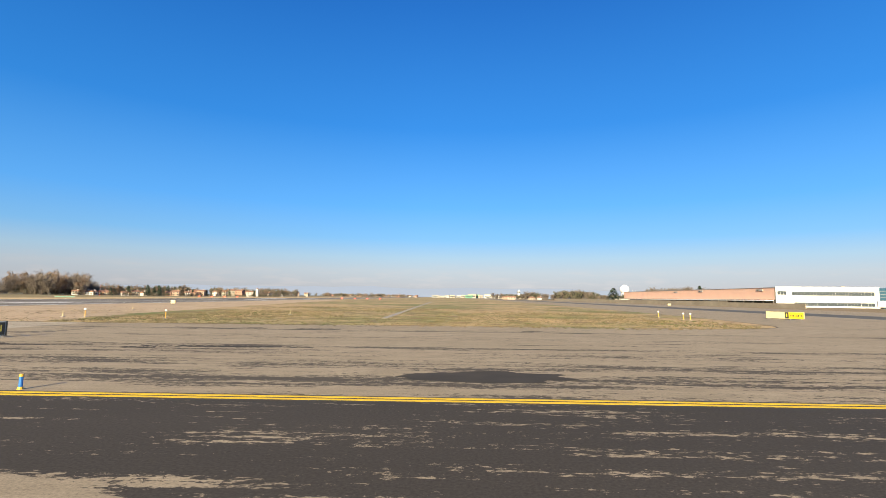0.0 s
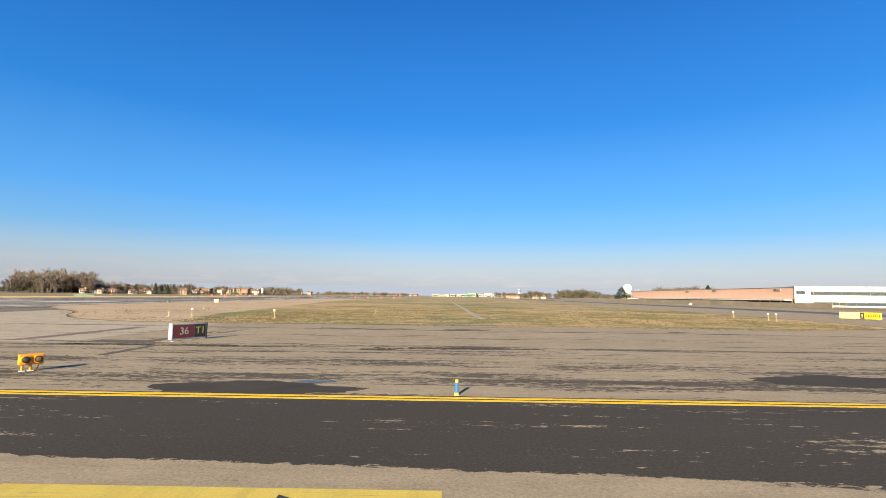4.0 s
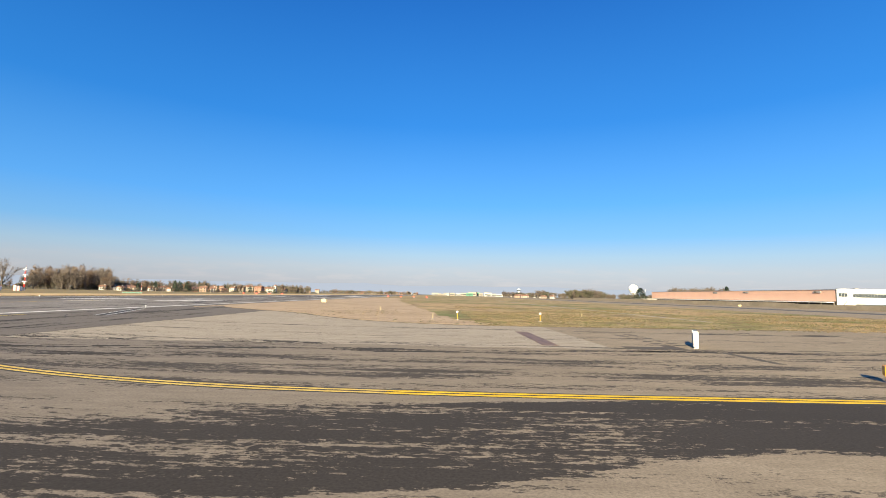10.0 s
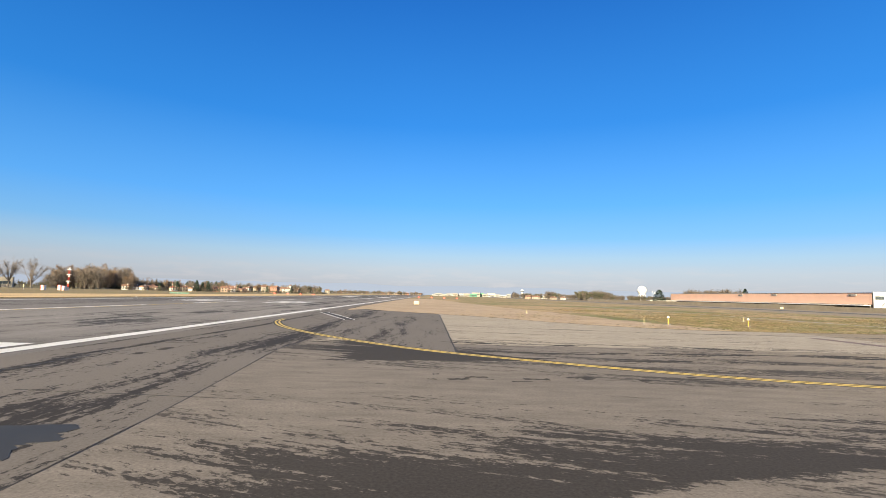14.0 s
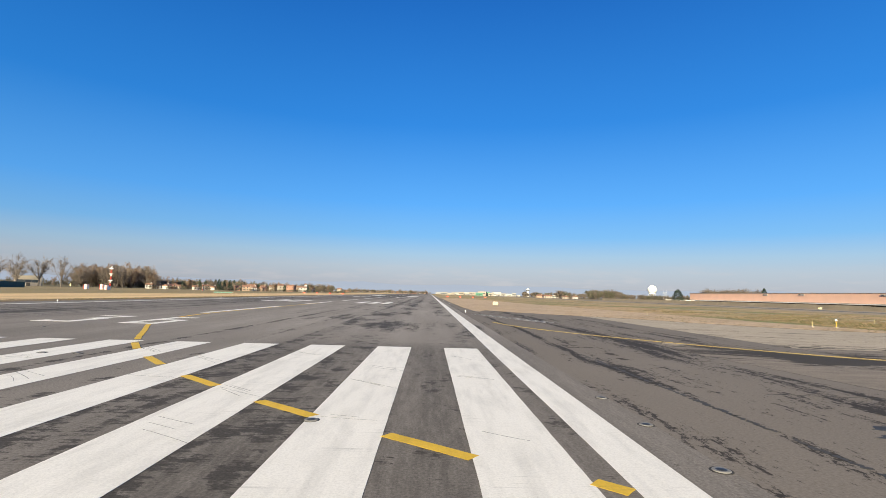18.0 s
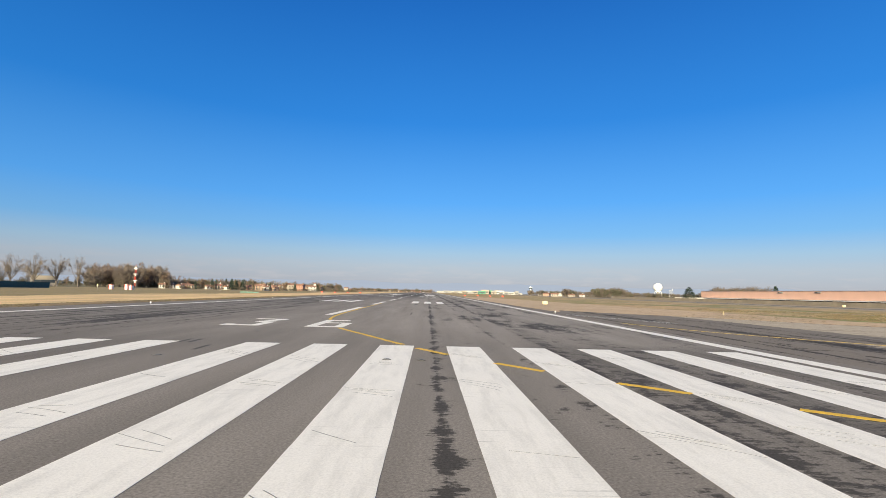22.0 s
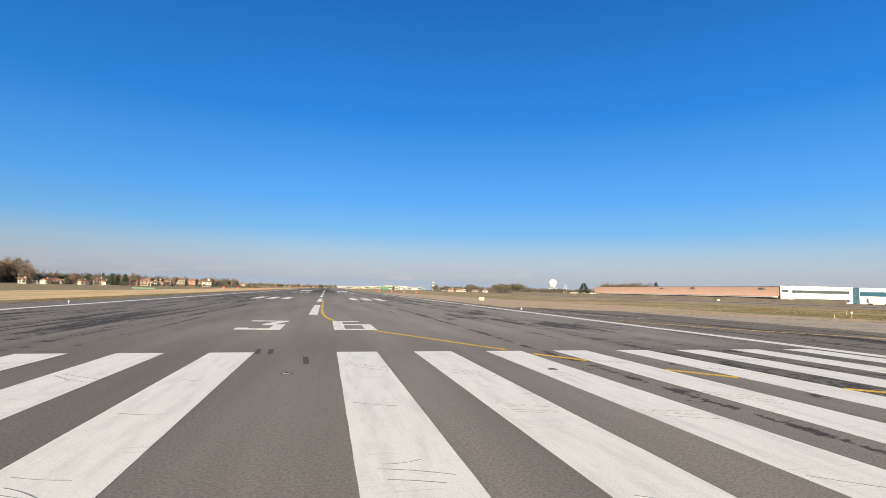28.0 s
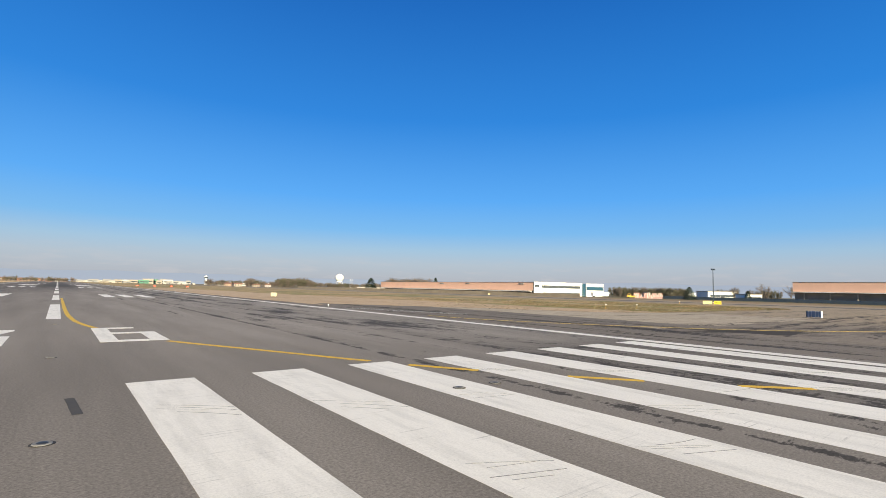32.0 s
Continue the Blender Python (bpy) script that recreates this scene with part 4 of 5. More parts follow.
def edge_marker(x, y):
    """Blue taxiway edge marker with yellow collars."""
    t = thing("edge_marker", "blue cylindrical taxiway edge marker with yellow bands", "marker post", (x, y, 0))
    part("post", tubes((Vector((0, 0, 0.08)), Vector((0, 0, 0.38)), 0.055)), M_BLUE, t)
    part("base", tubes((Vector((0, 0, 0)), Vector((0, 0, 0.08)), 0.09, 0.065)), M_YELLOW, t)
    part("cap", tubes((Vector((0, 0, 0.38)), Vector((0, 0, 0.46)), 0.06, 0.05)), M_YELLOW, t)
    return t


def grass_light(x, y, h=1.0, ball=True):
    t = thing("elevated_light", "white globe light on a yellow post in the grass" if ball else "short faded yellow post in the grass",
              "light" if ball else "post", (x, y, 0.02), group="lights and posts in the grass")
    part("post", tubes((Vector((0, 0, 0)), Vector((0, 0, h * 0.82)), 0.042 if ball else 0.032)), M_YELLOW if ball else M_CREAM, t)
    part("base", boxes((-0.2, -0.2, -0.02, 0.2, 0.2, 0.06), bevel=0.02), M_CONCRETE, t)
    if ball:
        g = bmesh.new()
        bmesh.ops.create_uvsphere(g, u_segments=16, v_segments=10, radius=0.145, matrix=Matrix.Translation((0, 0, h * 0.93)))
        part("globe", g, M_WHITE, t)
        part("collar", tubes((Vector((0, 0, h * 0.76)), Vector((0, 0, h * 0.84)), 0.06, 0.08)), M_SIGN_BLACK, t)
    return t


holding_sign()
guard_light()
edge_marker(108.2, -8.45)
for x, y in ((78.1, 34.5), (87.9, 34.2), (156.3, 59.6), (156.0, 50.2), (156.7, 49.5)):
    grass_light(x, y)
for x, y in ((75.2, 34.8), (97.5, 50), (66, 62)):
    grass_light(x, y, 0.85, False)


def guide_sign():
    """Long taxi guide sign: cream blank half, black and yellow faces with unreadable lettering."""
    t = thing("guide_sign", "long yellow and black taxi guide sign on legs", "sign", (175.0, 60.7, 0.0), -59)
    part("housing", boxes((0, -0.14, 0.18, 5.6, 0.14, 1.25), bevel=0.02), M_CREAM, t, "cream sign box")
    part("yellow_panel", boxes((3.45, -0.152, 0.20, 5.58, -0.13, 1.23)), M_SIGN_YELLOW, t, "yellow panel")
    part("black_panel", boxes((2.85, -0.152, 0.22, 3.43, -0.13, 1.21)), M_SIGN_BLACK, t, "black panel")
    part("bar", boxes((3.05, -0.158, 0.45, 3.2, -0.14, 0.98)), M_SIGN_YELLOW, t)
    for k in range(8):
        x0 = 3.62 + 0.235 * k
        part("bar", boxes((x0, -0.158, 0.52, x0 + (0.10, 0.15, 0.13)[k % 3], -0.14, 0.88)), M_SIGN_BLACK, t)
    for x in (0.4, 2.0, 3.6, 5.2):
        part("leg", tubes((Vector((x, 0, 0)), Vector((x, 0, 0.2)), 0.05)), M_STEEL, t)
    return t


guide_sign()


def distance_board(x, y, turn):
    t = thing("marker_board", "cream rectangular marker board box on legs", "sign", (x, y, 0.03), turn)
    part("box", boxes((-0.7, -0.15, 0.18, 0.7, 0.15, 1.0), bevel=0.03), M_CREAM, t)
    part("frame", boxes((-0.74, -0.17, 0.98, 0.74, 0.17, 1.04), bevel=0.01), M_WHITE, t)
    for q in (-0.5, 0.5):
        part("leg", tubes((Vector((q, 0, -0.02)), Vector((q, 0, 0.22)), 0.05)), M_STEEL, t)
    return t


distance_board(44.9, 112, -12)
distance_board(233.7, 229, -40)


def runway_lamp(x, y, z=0.0):
    """Small elevated runway edge lamp."""
    t = thing("runway_edge_lamp", "small white elevated runway edge lamp", "light", (x, y, z), group="runway edge lamps")
    part("stem", tubes((Vector((0, 0, 0)), Vector((0, 0, 0.22)), 0.05, 0.035)), M_STEEL, t)
    part("lens", tubes((Vector((0, 0, 0.22)), Vector((0, 0, 0.40)), 0.11, 0.08)), M_WHITE, t)
    return t


first = runway_lamp(31.9, 50.9)
for k in range(1, 12):
    copy_thing(first, pose(31.9, 50.9 + 60 * k, 0))
for k in range(12):
    copy_thing(first, pose(-31.6, 50.9 + 60 * k, 0))


def orange_marker(x, y, z=0.03):
    """Approach-slope lamp housing on legs."""
    t = thing("approach_slope_light", "orange boxed approach slope light on legs", "light", (x, y, z), group="orange approach slope lights")
    part("housing", boxes((-0.75, -0.6, 0.45, 0.75, 0.6, 1.15), bevel=0.05), M_ORANGE, t)
    part("front", boxes((-0.6, -0.63, 0.55, 0.6, -0.59, 1.05)), M_RED, t)
    part("lens", boxes((-0.42, -0.66, 0.6, 0.42, -0.628, 1.0)), M_LIT_RED, t, "lit red lens")
    for q in (-0.5, 0.5):
        part("leg", tubes((Vector((q, 0, -0.02)), Vector((q, 0, 0.5)), 0.06)), M_STEEL, t)
    return t


om = orange_marker(40, 350)
for x in (49.7, 59.4, 69.1):
    copy_thing(om, pose(x, 350, 0.03))
for x in (-40, -49.7, -59.4, -69.1):
    copy_thing(om, pose(x, 350, 0.03))


# ---------------------------------------------------------------- radio mast with cabinets
def radio_mast(x, y):
    t = thing("radio_mast", "red and white banded lattice mast with antennas", "mast", (x, y, 0))
    h, n = 13.0, 7
    for k in range(n):
        z0, z1 = h * k / n, h * (k + 1) / n
        bm = bmesh.new()
        for a in (90, 210, 330):
            p = Vector((0.35 * math.cos(radians(a)), 0.35 * math.sin(radians(a)), 0))
            tube(bm, p + Vector((0, 0, z0)), p + Vector((0, 0, z1)), 0.09, n=6)
            q = Vector((0.35 * math.cos(radians(a + 120)), 0.35 * math.sin(radians(a + 120)), 0))
            tube(bm, p + Vector((0, 0, z0)), q + Vector((0, 0, z1)), 0.05, n=5)
            tube(bm, q + Vector((0, 0, z0)), p + Vector((0, 0, z1)), 0.05, n=5)
        part("lattice_section", bm, M_RED if k % 2 else M_WHITE, t)
    for z in (5.0, 8.6, 11.6):
        part("platform", boxes((-0.9, -0.6, z, 0.9, 0.6, z + 0.35), bevel=0.04), M_WHITE, t)
    part("antenna", tubes((Vector((0, 0, h)), Vector((0, 0, h + 1.6)), 0.06, 0.03)), M_RED, t)
    return t


def cabinet(x, y, w, h):
    t = thing("equipment_cabinet", "white cabin with red banded corners beside the mast", "cabinet", (x, y, 0), group="cabinets by the mast")
    part("body", boxes((-w / 2, -0.8, 0.1, w / 2, 0.8, h), bevel=0.04), M_WHITE, t)
    part("roof", boxes((-w / 2 - 0.12, -0.92, h, w / 2 + 0.12, 0.92, h + 0.12), bevel=0.02), M_RED, t)
    part("plinth", boxes((-w / 2 + 0.1, -0.7, -0.02, w / 2 - 0.1, 0.7, 0.12)), M_CONCRETE, t)
    part("door", boxes((-0.4, -0.83, 0.2, 0.4, -0.79, h - 0.25), bevel=0.01), M_STEEL, t)
    for q in (-w / 2 + 0.05, w / 2 - 0.35):
        part("band", boxes((q, -0.825, 0.12, q + 0.3, -0.795, h - 0.02)), M_RED, t)
    return t


radio_mast(-151.3, 250.6)
cabinet(-151.9, 248.4, 1.7, 2.4)
cabinet(-155.0, 249.6, 1.8, 2.9)
cabinet(-161.0, 245.8, 1.9, 2.6)


# ---------------------------------------------------------------- hangars and halls to the east
def bay_windows(parent, x0, x1, z0, z1, y, n, mat):
    w = (x1 - x0) / n
    for i in range(n):
        wdw = part("window", boxes((x0 + i * w + 0.02 * w, y - 0.03, z0, x0 + (i + 1) * w - 0.02 * w, y + 0.05, z1)), mat, parent)
        if i % 3 == 0:
            part("frame", boxes((x0 + i * w - 0.03, y - 0.07, z0 - 0.05, x0 + i * w + 0.03, y + 0.02, z1 + 0.05)), M_ROOF_GREY, wdw)


def long_hangar():
    """Long low hangar: salmon fascia, pale canopy edge, dark recess below."""
    L = 242.5
    t = thing("hangar", "long low hangar with salmon fascia and dark recessed doors", "hangar", (303.2, 489, 0), -90.9)
    part("fascia", boxes((0, 0, 3.9, L, 40, 10.4), bevel=0.05), M_TERRACOTTA, t, "salmon cladding band")
    part("canopy", boxes((8, -4.0, 3.15, L - 2, -0.01, 3.7), bevel=0.03), M_CLADDING, t, "pale canopy edge")
    part("back_wall", boxes((0, 6, 0, L, 39.5, 3.89)), M_DARKWALL, t, "dark recessed wall")
    part("roof", boxes((-0.3, -0.3, 10.4, L + 0.3, 40.3, 10.65), bevel=0.03), M_ROOF_GREY, t)
    for k in range(26):
        x = 2 + k * 9.5
        part("column", boxes((x, 0.3, 0, x + 0.5, 0.8, 3.89)), M_CONCRETE, t)
    for k in range(25):
        x = 5 + k * 9.5
        part("panel_joint", boxes((x, -0.02, 4.0, x + 0.06, 0.03, 10.3)), M_TERRACOTTA, t)
    for x, z in ((118, 8.6), (158, 8.8), (226, 8.7)):
        u = part("vent_box", boxes((x, -0.5, z, x + 5.5, 0.02, z + 1.1), bevel=0.06), M_ROOF_GREY, t, "grey wall-mounted vent unit")
        part("grille", boxes((x + 0.5, -0.54, z + 0.2, x + 2.2, -0.49, z + 0.9)), M_DARKWALL, u)
    return t


def white_hall():
    """Two-storey white block with a window band, stair tower and blue glass link."""
    t = thing("office_block", "white clad two-storey block with a strip of windows", "building", (299.2, 246.2, 0), -17.5)
    part("wall", boxes((0, 0, 0, 46, 28, 10.6), bevel=0.05), M_CLADDING, t)
    part("parapet", boxes((-0.15, -0.15, 10.6, 46.15, 28.15, 11.0), bevel=0.03), M_CLADDING, t)
    bay_windows(t, 7.5, 44, 6.3, 8.3, 0.0, 26, M_GLASS)
    bay_windows(t, 8.5, 44, 0.8, 2.6, 0.0, 24, M_GLASS)
    bay_windows(t, 0.8, 5.0, 6.6, 8.6, 0.0, 3, M_GLASS)
    s = part("stair", boxes((0.5, -3.4, 0, 5.6, -0.03, 0.25)), M_STEEL, t, "outside steel stair")
    for k in range(16):
        part("tread", boxes((1.2 + k * 0.26, -1.6, 0.3 + k * 0.32, 1.52 + k * 0.26, -0.2, 0.36 + k * 0.32)), M_STEEL, s)
    part("handrail", tubes((Vector((1.0, -1.6, 1.2)), Vector((5.4, -1.6, 6.4)), 0.06)), M_STEEL, s)
    link = part("glass_link", boxes((46.05, 1.5, 0, 50.5, 20, 10.4)), M_BLUEGLASS, t, "blue glazed link")
    for k in range(6):
        part("mullion", boxes((46.1, 1.42, 1.6 * k + 0.8, 50.4, 1.52, 1.6 * k + 0.9)), M_ROOF_GREY, link)
    part("wing", boxes((50.55, 0.5, 0, 68, 26, 10.8), bevel=0.05), M_CLADDING, t, "second white block")
    part("glass_band", boxes((50.8, 0.42, 5.2, 67.5, 0.55, 8.2)), M_BLUEGLASS, t, "blue glass band")
    bay_windows(t, 56, 66, 0.8, 3.6, 0.5, 5, M_GLASS)
    # thin dark panel over the sunlit side face, in place of gap shade
    part("side_wall", boxes((-0.14, 0.4, 0, -0.03, 28, 10.5)), M_DARKWALL, t, "dark panel standing in for shade on the side wall")
    for x in (12, 33):
        part("roof_unit", boxes((x, 8, 11.0, x + 1.6, 10, 11.6), bevel=0.08), M_ROOF_GREY, t)
    return t


def salmon_hangar():
    t = thing("hangar", "salmon-clad hangar with a dark base behind the fence", "hangar", (388, 97, 0), -93)
    L = 150.0
    part("fascia", boxes((0, 0, 7.2, L, 40, 13.4), bevel=0.05), M_TERRACOTTA, t, "salmon cladding band")
    part("base_wall", boxes((0.5, 1.5, 0, L, 39, 7.19)), M_BASE, t, "dark base wall")
    part("canopy", boxes((-0.2, -2.5, 6.7, L, -0.01, 7.1), bevel=0.03), M_CLADDING, t)
    part("roof", boxes((-0.3, -0.3, 13.4, L + 0.3, 40.3, 13.65), bevel=0.03), M_ROOF_GREY, t)
    part("roof_unit", boxes((60, 4, 13.65, 64, 8, 14.8), bevel=0.08), M_ROOF_GREY, t)
    for k in range(10):
        part("column", boxes((6 + k * 14, 0.2, 0, 6.6 + k * 14, 0.8, 7.19)), M_CONCRETE, t)
    return t


long_hangar()
white_hall()
salmon_hangar()


def low_hall(name, x, y, turn, w, d, h, mat, label):
    t = thing(name, label, "building", (x, y, 0), turn)
    part("wall", boxes((0, 0, 0, w, d, h), bevel=0.04), mat, t)
    part("roof", boxes((-0.4, -0.4, h, w + 0.4, d + 0.4, h + 0.5), bevel=0.05), M_ROOF_GREY, t)
    n = max(3, int(w / 5))
    bay_windows(t, 0.08 * w, 0.92 * w, 0.35 * h, 0.62 * h, 0.0, n, M_GLASS)
    part("door", boxes((0.45 * w, -0.06, 0.0, 0.45 * w + 2.4, 0.02, 2.6)), M_DARKWALL, t)
    return t


low_hall("workshop", 452, 232, -32, 46, 18, 5.2, M_CLADDING, "low white workshop behind the parking yard")
low_hall("workshop", 430, 170, -28, 28, 14, 6.6, M_CLADDING, "white workshop with a flat grey roof")
low_hall("workshop", 405, 131, -20, 15, 10, 4.6, M_CLADDING, "low white workshop with a flat roof")
low_hall("workshop", 398, 205, -28, 17, 10, 4.4, M_PLASTER[3], "small pale workshop beside the yard trees")

# perimeter hedge, walls and fences
wall_east = thing("wall_perimeter", "weathered grey-brown perimeter wall along the taxiway", "wall", (266, 178, 0), 90, kind="structure")
for k in range(59):
    part("panel", boxes((k * 8.0, -0.15, 0, k * 8.0 + 7.94, 0.15, 2.6 if k > 6 else 2.2), bevel=0.02), M_BANK, wall_east)
fence_east = thing("fence_blast", "dark ribbed blast fence along the far apron", "fence", (345, -90, 0), 88, kind="structure")
for k in range(44):
    part("fence_panel", boxes((k * 6.0, -0.12, 0.3, k * 6.0 + 5.8, 0.12, 2.2), bevel=0.03), M_FENCE, fence_east)
    part("post", boxes((k * 6.0 + 5.8, -0.2, 0, k * 6.0 + 6.0, 0.2, 2.35)), M_FENCE, fence_east)


def light_pole(x, y, h):
    t = thing("floodlight_pole", "tall dark floodlight pole with twin heads", "lamp post", (x, y, 0))
    part("pole", tubes((Vector((0, 0, 0)), Vector((0, 0, h)), 0.35, 0.2)), M_FENCE, t)
    part("crossbar", boxes((-1.6, -0.12, h - 0.25, 1.6, 0.12, h + 0.0)), M_FENCE, t)
    for q in (-1.4, 1.4):
        part("floodlight", boxes((q - 0.55, -0.5, h - 0.15, q + 0.55, 0.4, h + 0.65), bevel=0.08), M_FENCE, t)
    return t


light_pole(304, 112, 18.4)


def trailer(x, y, turn):
    t = thing("box_trailer", "long white box trailer parked by the apron", "trailer", (x, y, 0), turn)
    part("box", boxes((0, -1.25, 0.9, 13.2, 1.25, 3.7), bevel=0.06), M_WHITE, t)
    part("chassis", boxes((0.5, -0.9, 0.65, 12.8, 0.9, 0.92)), M_FENCE, t)
    for q in (1.6, 9.6, 10.9, 12.2):
        for s in (-1.05, 1.05):
            w = bmesh.new()
            bmesh.ops.create_cone(w, cap_ends=True, segments=16, radius1=0.48, radius2=0.48, depth=0.3, matrix=Matrix.Translation((q, s, 0.48)) @ Matrix.Rotation(radians(90), 4, "X"))
            part("wheel", w, M_TYRE, t)
    return t


trailer(319, 206, -29)


def loader(x, y, turn):
    t = thing("apron_tractor", "yellow-orange apron tractor parked in the yard", "vehicle", (x, y, 0), turn)
    part("body", boxes((0, -1.2, 0.6, 6.4, 1.2, 1.7), bevel=0.1), M_YELLOW, t)
    part("cab", boxes((0.4, -1.1, 1.7, 2.8, 1.1, 3.2), bevel=0.12), M_YELLOW, t)
    part("windscreen", boxes((0.36, -0.95, 2.1, 0.42, 0.95, 3.0)), M_GLASS, t)
    part("side_window", boxes((0.7, -1.13, 2.1, 2.5, -1.09, 3.0)), M_GLASS, t)
    for q in (1.2, 5.0):
        for s in (-1.05, 1.05):
            w = bmesh.new()
            bmesh.ops.create_cone(w, cap_ends=True, segments=16, radius1=0.55, radius2=0.55, depth=0.35, matrix=Matrix.Translation((q, s, 0.55)) @ Matrix.Rotation(radians(90), 4, "X"))
            part("wheel", w, M_TYRE, t)
    return t


loader(337, 188, -52)


def cargo_bin(mat, label):
    """A small stackable container with a coloured side panel and a steel base."""
    t = thing("cargo_container", label, "container", (340, 187, -9), group="stacked cargo containers")
    part("body", boxes((-0.72, -0.8, 0, 0.72, 0.8, 1.33), bevel=0.05), mat, t)
    part("side_panel", boxes((-0.6, -0.83, 0.2, 0.05, -0.79, 1.2)), M_BIN_RED if mat is M_BIN_GREY else M_BIN_GREY, t)
    part("base", boxes((-0.74, -0.82, -0.01, 0.74, 0.82, 0.1)), M_STEEL, t)
    return t


rnd = random.Random(4)
bins = [cargo_bin(M_BIN_GREY, "white cargo container with a red panel stacked in the yard"), cargo_bin(M_BIN_RED, "red cargo container with a white panel stacked in the yard")]
first = {}
for k in range(14):
    for lv in range(3):
        if lv == 2 and k in (3, 4, 8, 11) or lv == 1 and k == 4:
            continue
        q = 0 if rnd.random() < 0.6 else 1
        at = pose(341.7 + k * 0.77 + rnd.uniform(-0.1, 0.1), 184.4 - k * 1.2, lv * 1.35, 0, 0, -56 + rnd.uniform(-5, 5))
        if q in first:
            copy_thing(bins[q], at)
        else:
            first[q] = at
for q, at in first.items():
    bins[q].matrix_world = at


def radome():
    t = thing("radome", "white spherical radar dome on a braced tower", "radar dome", (448, 893, 0))
    g = bmesh.new()
    bmesh.ops.create_icosphere(g, subdivisions=4, radius=8.4, matrix=Matrix.Translation((0, 0, 21.5)))
    part("dome", g, M_WHITE, t)
    for z in (5.0, 9.2, 13.0):
        part("deck", boxes((-5.4, -5.4, z, 5.4, 5.4, z + 0.5), bevel=0.08), M_CONCRETE, t)
    for a in (-4.8, 0, 4.8):
        for b in (-4.8, 4.8):
            part("column", boxes((a - 0.28, b - 0.28, 0, a + 0.28, b + 0.28, 13.4)), M_CLADDING, t)
    for z in (0.3, 5.2, 9.4):
        for b in (-4.8, 4.8):
            part("brace", tubes((Vector((-4.8, b, z)), Vector((0, b, z + 3.8)), 0.14), (Vector((4.8, b, z)), Vector((0, b, z + 3.8)), 0.14)), M_CLADDING, t)
    part("drum", tubes((Vector((0, 0, 13.4)), Vector((0, 0, 15)), 6.0, 5.4, 32)), M_CLADDING, t)
    part("core", boxes((-1.2, -1.2, 0, 1.2, 1.2, 13.4)), M_CONCRETE, t)
    return t


radome()


def antenna_tower(x, y):
    t = thing("antenna_tower", "grey lattice antenna tower near the radar dome", "tower", (x, y, 0))
    for a in (-2.2, 2.2):
        for b in (-2.2, 2.2):
            part("leg", tubes((Vector((a, b, 0)), Vector((a, b, 17)), 0.16, 0.13, 6)), M_STEEL, t)
    for z in (5.0, 10.0, 15.0):
        part("deck", boxes((-2.5, -2.5, z, 2.5, 2.5, z + 0.25)), M_STEEL, t)
    for z in (0.2, 5.4, 10.4):
        for b in (-2.2, 2.2):
            part("brace", tubes((Vector((-2.2, b, z)), Vector((2.2, b, z + 4.5)), 0.09, None, 6), (Vector((2.2, b, z)), Vector((-2.2, b, z + 4.5)), 0.09, None, 6)), M_STEEL, t)
    for a in (-2.2, 2.2):
        part("antenna", tubes((Vector((a, 0, 15.2)), Vector((a, 0, 19.5)), 0.2, 0.15, 6)), M_CLADDING, t)
    return t


antenna_tower(439, 824)


def control_tower():
    t = thing("control_tower", "white airport control tower with a glazed cab", "tower", (350, 1583, 0))
    part("shaft", tubes((Vector((0, 0, 0)), Vector((0, 0, 19)), 3.6, 3.0, 12)), M_CLADDING, t)
    part("balcony", tubes((Vector((0, 0, 19)), Vector((0, 0, 20.5)), 3.4, 5.6, 16)), M_CLADDING, t)
    part("cab", tubes((Vector((0, 0, 20.5)), Vector((0, 0, 23.8)), 4.6, 5.3, 12)), M_GLASS, t)
    part("roof", tubes((Vector((0, 0, 23.8)), Vector((0, 0, 25.2)), 5.7, 5.2, 16)), M_CLADDING, t)
    d = bmesh.new()
    bmesh.ops.create_uvsphere(d, u_segments=16, v_segments=10, radius=2.2, matrix=Matrix.Translation((0, 0, 26.6)))
    part("dome", d, M_WHITE, t)
    return t


control_tower()
# terminal area far up the airfield
rnd = random.Random(11)
for k in range(30):
    b = 2.2 + 8.6 * k / 29
    d = rnd.uniform(1560, 1800)
    mat = M_GREEN_PANEL if k in (13, 14, 18) else (M_FARWHITE, M_PLASTER[3], M_FARWHITE, M_PLASTER[0])[k % 4]
    x, y = 0.3 + d * math.sin(radians(b)), -16.7 + d * math.cos(radians(b))
    low_hall("terminal_block", x, y, -b + rnd.uniform(-4, 4), rnd.uniform(10, 26), 18, rnd.uniform(4, 12) + (3 if 10 < k < 22 else 0), mat,
             "green-fronted terminal block far up the airfield" if mat is M_GREEN_PANEL else "pale terminal block far up the airfield")
for x, w in ((60, 50), (130, 36)):
    low_hall("terminal_block", x, 2650, 0, w, 20, 8, M_PLASTER[3], "pale building beyond the runway's far end")
for b, d, w, h in ((13.3, 1300, 22, 5), (15.0, 1100, 24, 6), (15.6, 1150, 18, 5.0), (28.2, 700, 40, 3.4)):
    low_hall("service_building", 0.3 + d * math.sin(radians(b)), -16.7 + d * math.cos(radians(b)), -b, w, 12, h, M_PLASTER[3],
             "low white service building beyond the taxiway")

